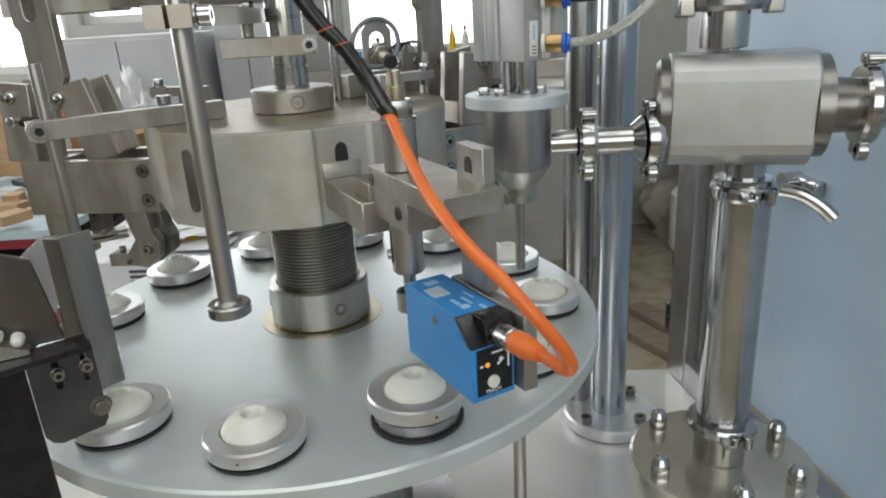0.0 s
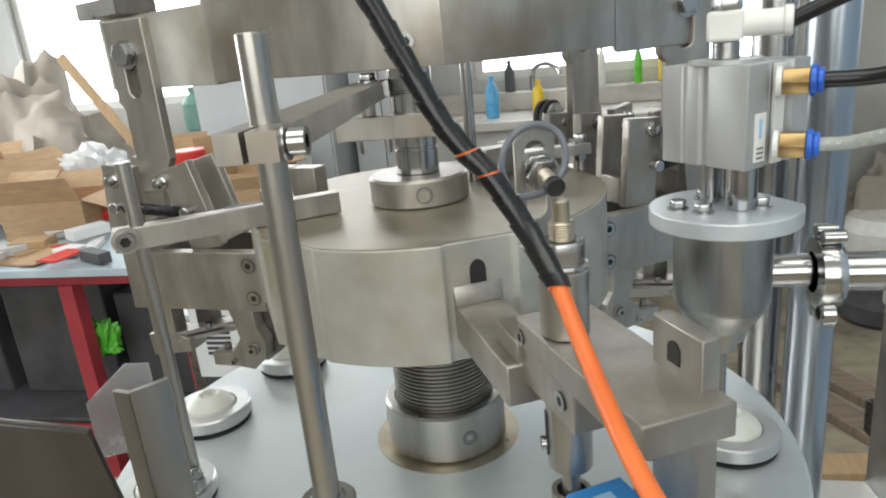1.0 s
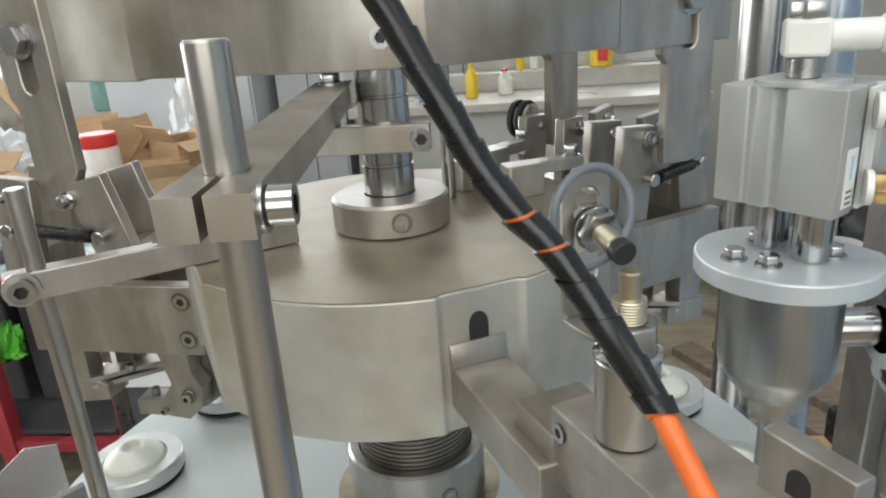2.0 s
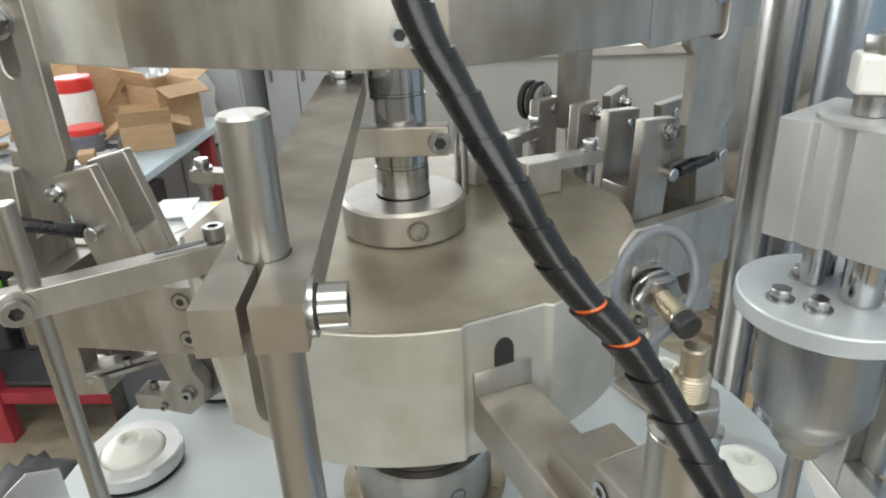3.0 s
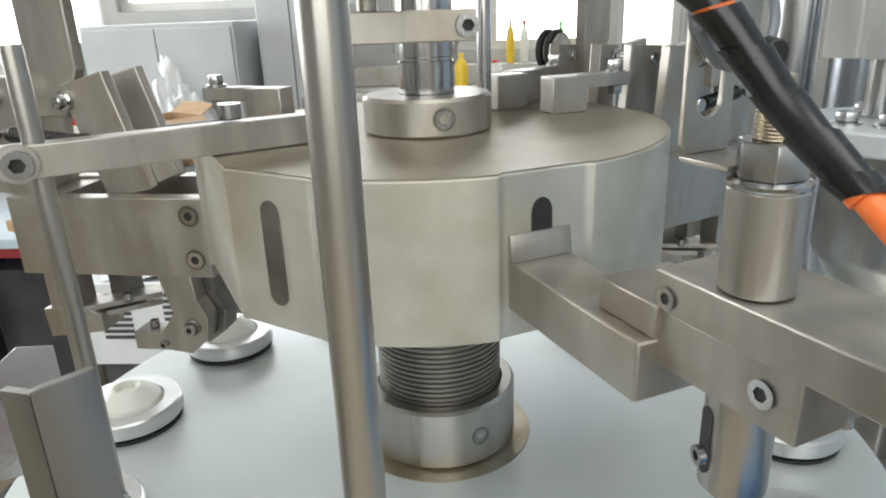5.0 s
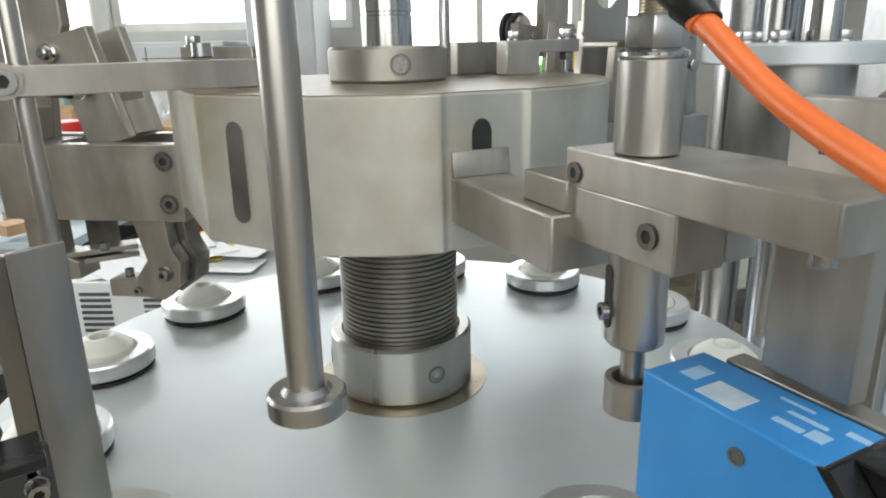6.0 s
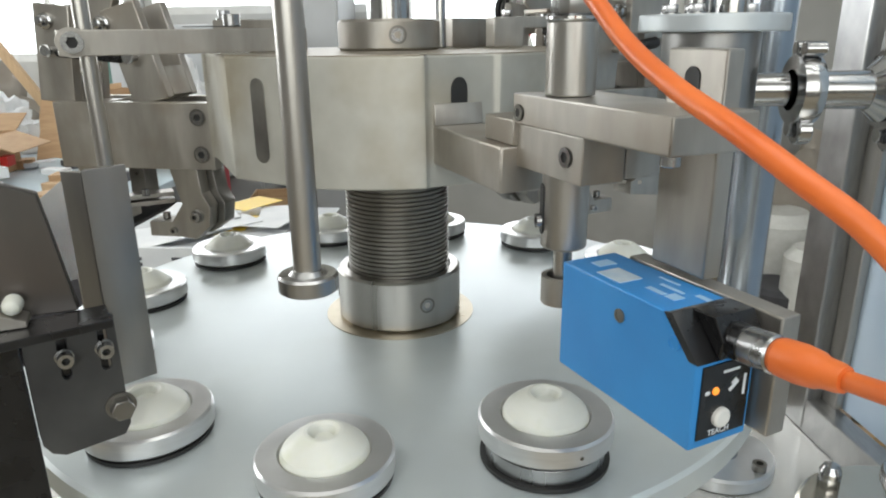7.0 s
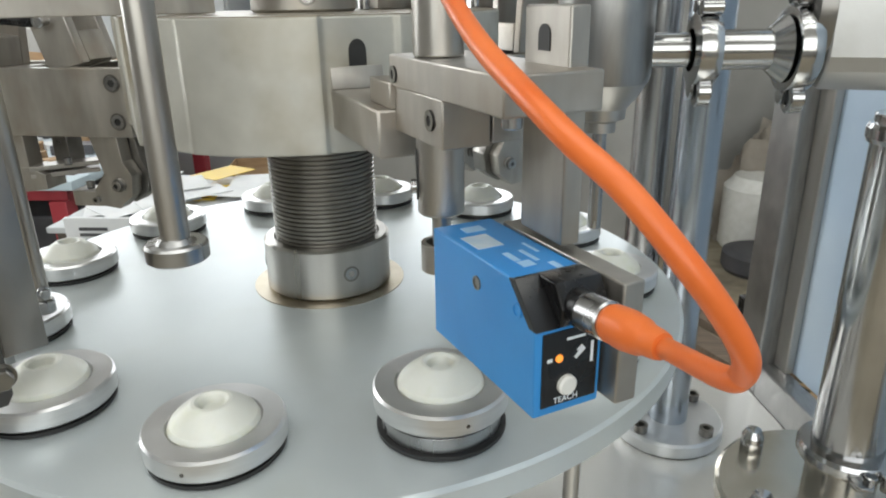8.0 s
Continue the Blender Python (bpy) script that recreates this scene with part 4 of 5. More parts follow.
air_hose("clear_air_hose", [(0.2455, -0.1812, 1.2385), (0.262, -0.189, 1.2405), (0.282, -0.21, 1.252), (0.305, -0.212, 1.275), (0.322, -0.205, 1.31), (0.33, -0.19, 1.37)], 0.0034, CLEAR, "milky translucent air hose curving up from the cylinder")


def tee_fitting():
    ob = thing("tee_fitting", (0.2075, -0.151, 1.2905), "white plastic elbow fitting on top of the cylinder", "fitting")
    part("body", box(-0.0095, 0.0085, -0.008, 0.008, 1.2905, 1.3060, 0.002, Matrix.Translation((0.2075, -0.151, 0)) @ turn(-15)), WHITEP, ob)
    part("branch", rod((0.2125, -0.152, 1.2985), (0.2355, -0.158, 1.2985), 0.0066, 0.0008, 24), WHITEP, ob)
    part("collar", rod((0.2335, -0.1575, 1.2985), (0.238, -0.1587, 1.2985), 0.0078, 0.0008, 24), WHITEP, ob)
    part("hex", hexagon(0.008, 1.3060, 1.3130, Matrix.Translation((0.2075, -0.151, 0))), SATIN, ob)
    air_hose("black_air_hose", [(0.2365, -0.1583, 1.2985), (0.272, -0.170, 1.312), (0.34, -0.19, 1.318), (0.5, -0.2, 1.33)], 0.0042, BLACKP, "straight black air hose from the white elbow")


tee_fitting()


def tri_clamp(name, p, d, r, wing, label):
    """A two-part pipe clamp round the line through p along d, with its wing nut."""
    ob = thing(name, p, label, "pipe clamp", "pipe clamps on the product line")
    p, d = Vector(p), Vector(d).normalized()
    m = along(p - d * 0.007, p + d)
    part("ring", lathe([(r * 0.6, 0), (r, 0.001), (r * 1.05, 0.004), (r * 1.05, 0.010), (r, 0.013), (r * 0.6, 0.014), (r * 0.6, 0)], seg=40, m=m), CHROME, ob)
    u = Vector((0, 0, 1)) if abs(d.z) < 0.5 else Vector((0, -1, 0))
    v = d.cross(u).normalized()
    q = p + u * r * 1.18 + v * r * 0.15
    for sgn in (-1, 1):
        part("ear", rod(q + v * 0.006 * sgn - d * 0.006, q + v * 0.006 * sgn + d * 0.006, 0.0042, 0.0006, 18), CHROME, ob)
    part("swing_bolt", rod(q - v * 0.010, q - v * 0.010 - u * r * 1.3, 0.0026, 0.0004, 14), SATIN, ob)
    e = q - v * 0.012 - u * r * wing
    part("wing_nut", join(rod(e, e - u * 0.012, 0.0058, 0.0012, 18, 0.0048), prism([(-0.004, 0), (0.004, 0), (0.0075, 0.020), (0.0045, 0.025), (-0.0045, 0.025), (-0.0075, 0.020)], -0.0022, 0.0022, 0.001, along(e - u * 0.010, e - u * 0.010 + d) @ turn(0) @ Matrix.Identity(4))), CHROME, ob)
    ey = p - u * r * 1.15 + v * 0.006
    part("hinge_eye", prism(circle(0, 0, 0.0085, 20), -0.004, 0.004, 0.0008, along(ey, ey + d), [circle(0, 0, 0.0040, 14)]), CHROME, ob)
    part("ear", rod(p - u * r * 1.12 - d * 0.006, p - u * r * 1.12 + d * 0.006, 0.0050, 0.0006, 18), CHROME, ob)


def product_line():
    y, z = -0.147, 1.158
    tri_clamp("pipe_clamp", (0.266, y, z), (1, 0, 0), 0.0200, 0.9, "polished stainless pipe clamp with wing nut")
    ob = thing("product_pipe", (0.30, y, z), "polished stainless product pipe between two clamps", "pipe")
    part("tube", rod((0.2600, y, z), (0.330, y, z), 0.0112, 0.0005), CHROME, ob)
    part("ferrule", lathe([(0, 0), (0.012, 0), (0.019, 0.008), (0, 0.008)], seg=36, m=along((0.302, y, z), (0.35, y, z))), CHROME, ob)
    tri_clamp("pipe_clamp", (0.318, y, z), (1, 0, 0), 0.0235, 0.9, "polished stainless pipe clamp with wing nut")
    va = thing("rotary_valve", (0.425, -0.14, 1.145), "stainless rotary valve body with dark end caps", "valve")
    ax = Vector((0.97, -0.24, 0)).normalized()
    a, b = Vector((0.336, -0.130, 1.179)), Vector((0.336, -0.130, 1.179)) + ax * 0.106
    fm = along(a, b)
    sec = [(0.044 * math.cos(radians(t)), 0.044 * math.sin(radians(t))) for t in range(-180, 180, 12)]
    sec = [(max(-0.0435, min(0.0435, x * 1.1)), max(-0.036, min(0.036, y))) for x, y in sec]
    part("housing", prism(sec, 0, 0.106, 0.002, fm @ turn(90)), VALVEM, va)
    part("end_cap", lathe([(0, -0.010), (0.036, -0.010), (0.040, -0.007), (0.040, 0.001), (0, 0.001)], seg=44, m=fm), DARKSTEEL_SHADE, va, "dark round end cap")
    part("end_cap", lathe([(0, 0.105), (0.040, 0.105), (0.040, 0.116), (0.022, 0.120), (0.020, 0.150), (0, 0.152)], seg=44, m=fm), DARKSTEEL_SHADE, va)
    part("inlet_stub", rod((0.322, y, z), (0.345, y, z), 0.0130), CHROME, va)
    e = b + ax * 0.040
    part("outlet_pipe", rod(b + ax * 0.02, b + ax * 0.16, 0.018), CHROME, va)
    tri_clamp("pipe_clamp", e, ax, 0.0300, 0.9, "polished stainless pipe clamp with wing nut")
    tc = Vector((0.376, -0.136, 0))
    part("top_neck", rod(tc + Vector((0, 0, 1.226)), tc + Vector((0, 0, 1.254)), 0.0185), CHROME, va)
    part("top_flange", lathe([(0, 1.254), (0.030, 1.254), (0.032, 1.258), (0.032, 1.268), (0.030, 1.271), (0, 1.271)], tc, 44), SATIN, va)
    part("top_pipe", rod(tc + Vector((0, 0, 1.271)), tc + Vector((0, 0, 1.45)), 0.024), SATIN, va)
    for s in (-1, 1):
        part("flange_lug", box(-0.007, 0.007, -0.006, 0.006, 1.250, 1.274, 0.002, Matrix.Translation(tc + Vector((s * 0.034, -0.006, 0)))), CHROME, va)
    sp = Vector((0.405, -0.130, 0))
    st = thing("valve_stand_pipe", sp + Vector((0, 0, 0.836)), "upright polished stainless stand pipe under the valve", "pipe")
    part("tube", rod(sp + Vector((0, 0, 0.836)), sp + Vector((0, 0, 1.118)), 0.0240, 0.001, 48), CHROME, st)
    part("neck", rod(sp + Vector((0, 0, 1.104)), sp + Vector((0, 0, 1.142)), 0.0165), CHROME, st)
    tri_clamp("pipe_clamp", sp + Vector((0, 0, 1.106)), (0, 0, 1), 0.0262, 0.2, "polished stainless pipe clamp with wing nut")
    tri_clamp("pipe_clamp", sp + Vector((0, 0, 0.874)), (0, 0, 1), 0.0310, 0.2, "polished stainless pipe clamp with wing nut")
    lv = thing("clamp_lever", sp + Vector((0.03, -0.02, 1.13)), "polished lever nut on the stand pipe clamp", "lever")
    part("handle", pipe(curve_points([sp + Vector((0.022, -0.020, 1.110)), sp + Vector((0.036, -0.027, 1.107)), sp + Vector((0.050, -0.032, 1.098)), sp + Vector((0.060, -0.036, 1.088))], 6), 0.006, 14), CHROME, lv)
    bp = thing("pump_base", (0.405, -0.134, 0.652), "round stainless pump base with domed cap nuts", "pump base")
    part("drum", lathe([(0, 0.652), (0.082, 0.652), (0.082, 0.820), (0.086, 0.823), (0.086, 0.834), (0.083, 0.836), (0, 0.836)], (0.405, -0.134, 0), 64), POLISHED, bp)
    for a in (130, 200, 265, 320, 20, 75):
        q = Vector((0.405 + 0.070 * math.cos(radians(a)), -0.134 + 0.070 * math.sin(radians(a)), 0.836))
        part("cap_nut", join(hexagon(0.0095, 0, 0.010, Matrix.Translation(q)), lathe([(0.0085, 0.009), (0.0085, 0.014), (0.006, 0.0195), (0, 0.0215)], q, 24)), CHROME, bp)


product_line()


# ---------- column, base table, lift rod ----------
def column():
    c = Vector((0.378, 0.215, 0))
    ob = thing("machine_column", c + Vector((0, 0, 0.651)), "tall blue-grey steel machine column with a base flange", "column")
    part("tube", rod(c + Vector((0, 0, 0.651)), c + Vector((0, 0, 1.95)), 0.0245, 0.001, 64), BLUESTEEL, ob)
    part("base_flange", lathe([(0, 0.651), (0.066, 0.651), (0.069, 0.654), (0.069, 0.668), (0.066, 0.671), (0, 0.671)], c, 64), ALU, ob)
    for a in (42, 132, 222, 312):
        screw(c + Vector((0.056 * math.cos(radians(a)), 0.056 * math.sin(radians(a)), 0.671)), (0, 0, 1), 0.0085, 0.010, ob, DARKSTEEL_SHADE)
    c2 = Vector((0.336, 0.258, 0))
    o2 = thing("machine_column", c2 + Vector((0, 0, 0.651)), "tall pale stainless machine column behind the flanged one", "column")
    part("tube", rod(c2 + Vector((0, 0, 0.651)), c2 + Vector((0, 0, 1.95)), 0.0225, 0.001, 64), SATIN, o2)
    lr = thing("lift_rod", (0.207, -0.140, 0.651), "thin steel lift rod below the dial plate", "rod")
    part("rod", rod((0.207, -0.140, 0.651), (0.207, -0.140, 0.934), 0.006), STEEL_H, lr)
    hub = thing("dial_pedestal", (0, 0, 0.651), "turned steel pedestal under the dial plate", "pedestal")
    part("pedestal", lathe([(0, 0.651), (0.14, 0.651), (0.14, 0.680), (0.085, 0.690), (0.085, 0.934), (0, 0.934)], seg=64), SATIN, hub)


column()


def base_table():
    ob = thing("machine_base", (0, 0, 0.0), "stainless clad machine base cabinet with a bright top", "machine base")
    part("top", box(-0.50, 0.58, -0.50, 0.362, 0.636, 0.650, 0.002), ramp_mat("bright_stainless_sheet", (0.84, 0.83, 0.80), (0.90, 0.89, 0.86), 0.20, 0.6, 10, (1, 1, 1), 0.02, 200, 0.08), ob)
    part("body", box(-0.48, 0.56, -0.48, 0.345, 0.06, 0.636, 0.003), SATIN, ob)
    for x in (-0.44, 0.52):
        for y in (-0.44, 0.31):
            part("foot", lathe([(0, 0), (0.03, 0), (0.03, 0.012), (0.012, 0.02), (0.012, 0.06), (0, 0.06)], (x, y, 0), 24), DARKSTEEL_SHADE, ob)


base_table()


# ---------- feed chute and guide ----------
def chute():
    g = thing("tube_guide", (-0.13, -0.23, 1.0), "bent brushed steel tube guide plate", "guide plate")
    part("left_wing", prism([(-0.1440, -0.2365), (-0.1300, -0.2400), (-0.1312, -0.2358), (-0.1432, -0.2328)], 1.000, 1.1255, 0.0005), GUIDE, g)
    part("right_wing", prism([(-0.1298, -0.2400), (-0.1150, -0.2225), (-0.1178, -0.2195), (-0.1310, -0.2358)], 1.000, 1.1265, 0.0005), GUIDE, g)
    ob = thing("slotted_bracket", (-0.115, -0.30, 0.99), "grey slotted adjusting bracket with two socket screws", "bracket")
    # local x runs along the plate from its far upper corner towards the chute
    K = Matrix.Translation((-0.1145, -0.2660, 0)) @ turn(-141)
    fm = K @ Matrix.Rotation(radians(90), 4, 'X')
    out = [(-0.0045, 1.0560), (-0.0045, 0.992), (-0.001, 0.986), (0.028, 0.984), (0.034, 0.987), (0.0375, 0.993), (0.038, 1.000), (0.038, 1.0560)]
    holes = [slot(0.0022, 1.026, 1.0555, 0.0022), slot(0.0207, 1.026, 1.0555, 0.0022)]
    part("plate", prism(out, 0.0, 0.0030, 0.0004, fm, holes), ramp_mat("grey_painted_steel", (0.045, 0.045, 0.046), (0.075, 0.075, 0.073), 0.45, 0.3, 30), ob)
    part("backing", box(0.001, 0.037, -0.0045, -0.0035, 1.020, 1.0555, 0, K), BLACKP, ob)
    for x in (0.0022, 0.0207):
        p = K @ Vector((x, 0.0, 1.0390))
        kk = K.to_3x3() @ Vector((0, -1, 0))
        kk = kk if kk.x > 0 else -kk
        part("washer", rod(p, p + kk * 0.0012, 0.0046, 0.0002, 24), SATIN, ob)
        screw(p + kk * 0.0012, kk, 0.0038, 0.0062, ob)
    p = K @ Vector((-0.001, 0.0, 1.004))
    hex_bolt(p, kk, 0.0062, 0.008, ob, DARKSTEEL_SHADE)
    ch = thing("feed_chute", (-0.19, -0.33, 1.0), "steel tube feed chute with black base channel", "chute")
    K = Matrix.Translation((-0.1145, -0.2660, 0)) @ turn(-141)
    part("base_strip", box(-0.0022, 0.16, -0.0045, 0.0195, 1.0562, 1.0606, 0.0006, K), BLACKP, ch, "black base strip")
    part("black_side", box(0.0385, 0.16, -0.0028, 0.002, 0.90, 1.0560, 0.001, K), BLACKP, ch)
    part("black_side", box(0.0385, 0.16, -0.0028, 0.002, 0.651, 0.899, 0.001, K), DARKSTEEL_SHADE, ch)
    W = Matrix.Translation((-0.134, -0.275, 0)) @ turn(-152)
    # far wall carries its dark reflections as colour
    part("far_wall", prism([(-0.011, 1.0608), (-0.002, 1.122), (0.22, 1.212), (0.22, 1.0608)], 0.0, 0.007, 0.0007, W @ Matrix.Rotation(radians(90), 4, 'X')), DARKREFLECT, ch)
    part("ramp", prism([(0.010, 1.0609), (0.2, 1.0609), (0.2, 1.1450), (0.010, 1.0640)], -0.0145, -0.0005, 0.0005, W @ Matrix.Rotation(radians(90), 4, 'X')), STEEL, ch)
    return ch


chute()
CK = Matrix.Translation((-0.134, -0.275, 0)) @ turn(-152)
for i in range(8):
    u = 0.0155 + i * 0.0118
    h = 1.0640 + (u - 0.010) * 0.426 + 0.0046
    p, q = CK @ Vector((u, 0.001, h)), CK @ Vector((u, 0.030, h))
    solo("white_tube_end", lathe([(0, 0), (0.0032, 0.0006), (0.0045, 0.003), (0.0045, 0.009), (0.0034, 0.0118), (0.0016, 0.0130), (0, 0.0133)], seg=24, m=along(p, q)), NYLON, "white plastic tube cap lying in the chute", "tube cap", "tube caps in the chute")


def plastic_flap():
    ob = thing("plastic_flap", (-0.17, -0.20, 1.05), "clear plastic flap behind the tube guide", "flap")
    part("sheet", prism([(0.0, 1.040), (0.045, 1.040), (0.045, 1.105), (0.030, 1.108), (0.0, 1.085)], -0.0006, 0.0006, 0.0002, Matrix.Translation((-0.213, -0.184, 0)) @ turn(30) @ Matrix.Rotation(radians(90), 4, 'X')), FILM, ob)
    part("stay", rod((-0.187, -0.169, 0.951), (-0.187, -0.169, 1.045), 0.003), SATIN, ob)


plastic_flap()


# ---------- room ----------
CONC = ramp_mat("worn_concrete", (0.27, 0.235, 0.17), (0.38, 0.335, 0.25), 0.75, 0, 9, (1, 2.5, 1), 0.3, 60, 0.1, (0.13, 0.105, 0.08), 5.5, 0.8)
WALLM = ramp_mat("grubby_white_wall", (0.40, 0.40, 0.385), (0.50, 0.50, 0.485), 0.8, 0, 2.5, (1, 1, 1), 0.15, 90, 0.05, (0.26, 0.25, 0.235), 1.6, 0.7)
CEILM = ramp_mat("ceiling_paint", (0.60, 0.60, 0.58), (0.68, 0.68, 0.66), 0.85, 0, 3)
CARD = ramp_mat("cardboard", (0.42, 0.27, 0.15), (0.52, 0.35, 0.20), 0.75, 0, 14, (1, 1, 6), 0.1, 120, 0.05, (0.36, 0.23, 0.13), 5, 0.5)
REDM = ramp_mat("red_paint", (0.36, 0.035, 0.05), (0.46, 0.05, 0.07), 0.45, 0, 8, (1, 1, 1), 0.05, 200, 0.1, (0.22, 0.03, 0.04), 10, 0.6)
SACK = ramp_mat("dusty_sheet", (0.30, 0.265, 0.225), (0.46, 0.42, 0.37), 0.85, 0, 4, (1, 1, 1), 0.3, 40)
PAPER = ramp_mat("white_paper", (0.70, 0.72, 0.74), (0.80, 0.81, 0.82), 0.8, 0, 12)
TILEM = ramp_mat("grubby_glazed_tile", (0.42, 0.40, 0.36), (0.56, 0.54, 0.50), 0.3, 0, 6, (1, 1, 1), 0.05, 60, 0.1, (0.30, 0.26, 0.20), 5, 0.7)
BLUETOP = ramp_mat("pale_blue_board", (0.45, 0.55, 0.62), (0.55, 0.65, 0.70), 0.6, 0, 10)
PALEBLUE = ramp_mat("protective_film", (0.42, 0.53, 0.66), (0.50, 0.61, 0.73), 0.35, 0.1, 6, (1, 1, 1), 0.05, 30, 0.08, (0.55, 0.62, 0.68), 3, 0.6)
WOOD = ramp_mat("old_plank", (0.16, 0.12, 0.09), (0.27, 0.21, 0.16), 0.75, 0, 8, (1, 10, 1), 0.2, 90)
WOODL = ramp_mat("pine_batten", (0.40, 0.27, 0.15), (0.50, 0.35, 0.20), 0.7, 0, 8, (10, 1, 1), 0.1, 90)
FRAMEM = ramp_mat("window_frame", (0.55, 0.55, 0.53), (0.65, 0.65, 0.63), 0.5, 0, 10)
DARKBOX = ramp_mat("dark_clutter", (0.05, 0.05, 0.055), (0.10, 0.10, 0.11), 0.6, 0, 9)
GLOWM = bpy.data.materials.new("bright_daylight")
GLOWM.use_nodes = True
GLOWM.node_tree.nodes["Principled BSDF"].inputs["Emission Color"].default_value = (0.93, 0.97, 1.0, 1)
GLOWM.node_tree.nodes["Principled BSDF"].inputs["Emission Strength"].default_value = 5.0
GREEN = ramp_mat("green_plastic", (0.10, 0.45, 0.04), (0.14, 0.55, 0.06), 0.3, 0, 20)
YELLOW = ramp_mat("yellow_plastic", (0.75, 0.50, 0.03), (0.82, 0.58, 0.05), 0.35, 0, 20)
REDP = ramp_mat("red_plastic", (0.60, 0.03, 0.03), (0.70, 0.05, 0.04), 0.35, 0, 20)
CYAN = ramp_mat("sky_blue_plastic", (0.08, 0.35, 0.65), (0.12, 0.42, 0.72), 0.3, 0, 20)
TEAL = ramp_mat("teal_plastic", (0.13, 0.27, 0.24), (0.18, 0.33, 0.29), 0.3, 0, 20)
GREYP = ramp_mat("grey_cabinet_paint", (0.48, 0.50, 0.52), (0.56, 0.58, 0.60), 0.5, 0, 4)

XL, XR, YF, YB, H = -3.6, 3.0, -4.4, 3.2, 3.4


def structure(name, bm, mat, label):
    return tagged(part(name, bm, mat), label, "", "", "structure")


structure("floor", box(XL - 0.2, XR + 0.2, YF - 0.2, YB + 0.2, -0.1, 0, 0), CONC, "stained bare concrete workshop floor")
structure("ceiling", box(XL - 0.2, XR + 0.2, YF - 0.2, YB + 0.2, H, H + 0.1, 0), CEILM, "plain pale ceiling")


def wall(name, x0, x1, z0, z1, openings, m, label):
    """A wall 0.2 thick in its own plane, x along it, with rectangular openings through it."""
    rects = [[(a, c), (b, c), (b, d), (a, d)] for a, b, c, d in openings]
    bm = prism([(x0, z0), (x1, z0), (x1, z1), (x0, z1)], -0.2, 0, 0, m @ Matrix.Rotation(radians(90), 4, 'X') @ Matrix.Translation((0, 0, 0)), rects)
    return structure(name, bm, WALLM, label)


BACKWIN = [(-3.2, -1.93, 1.06, 2.5), (-0.42, 0.62, 1.05, 2.4), (0.72, 1.05, 1.0, 2.4), (-1.85, -0.56, 1.30, 2.5)]
wall("wall_north", XL, XR, 0, H, BACKWIN, Matrix.Translation((0, YB, 0)), "grubby white back wall with windows")
wall("wall_south", XL, XR, 0, H, [(-2.2, 2.6, 1.2, 3.2)], Matrix.Translation((0, YF - 0.2, 0)), "plain white wall with a wide window")
wall("wall_west", YF, YB, 0, H, [(0.5, 2.9, 1.1, 2.6)], Matrix.Translation((XL - 0.2, 0, 0)) @ turn(90), "plain white side wall with a window")
wall("wall_east", YF, YB, 0, H, [], Matrix.Translation((XR, 0, 0)) @ turn(90), "plain grubby side wall")
structure("backdrop", join(box(-4.5, 2.5, YB + 0.9, YB + 0.92, 0.4, 3.4, 0), box(XL - 1.0, XL - 0.98, -0.5, 4.0, 0.4, 3.4, 0)), GLOWM, "white overexposed daylight outside the windows")


def window(name, x0, x1, z0, z1, mullions, y):
    ob = tagged(new(name), "steel framed window, bright with daylight", "", "", "structure")
    ob.location = ((x0 + x1) / 2, y, z0)
    w = 0.045
    for nm, b in (("window_frame", (x0, x1, z0, z0 + w)), ("window_frame", (x0, x1, z1 - w, z1)), ("window_frame", (x0, x0 + w, z0 + w, z1 - w)), ("window_frame", (x1 - w, x1, z0 + w, z1 - w))):
        part(nm, box(b[0], b[1], y - 0.03, y + 0.03, b[2], b[3], 0.003), FRAMEM, ob)
    for q in mullions:
        part("mullion", box(q - 0.018, q + 0.018, y - 0.025, y + 0.025, z0 + w, z1 - w, 0.003), FRAMEM, ob)


for i, (a, b, c, d) in enumerate(BACKWIN):
    window("window_%d" % (i + 1), a, b, c, d, [a + (b - a) * q for q in ((0.62,) if i == 0 else (0.5,) if i == 1 else ())], YB + 0.08)


def workbench():
    ob = thing("work_table", (-1.75, 1.6, 0), "red steel work table with a pale blue board top", "table")
    part("top", box(-2.6, -0.955, 1.10, 2.15, 0.725, 0.75, 0.003), BLUETOP, ob)
    for x in (-2.52, -1.42, -1.03):
        for y in (1.16, 2.08):
            part("leg", box(x - 0.025, x + 0.025, y - 0.025, y + 0.025, 0, 0.685, 0.003), REDM, ob)
    for y in (1.16, 2.08):
        part("rail", box(-2.55, -1.00, y - 0.02, y + 0.02, 0.686, 0.7245, 0.003), REDM, ob)
        part("low_rail", box(-2.49, -1.06, y - 0.015, y + 0.015, 0.14, 0.18, 0.003), REDM, ob)
    part("low_shelf", box(-2.5, -1.1, 1.18, 2.06, 0.181, 0.195, 0.003), DARKBOX, ob)


workbench()


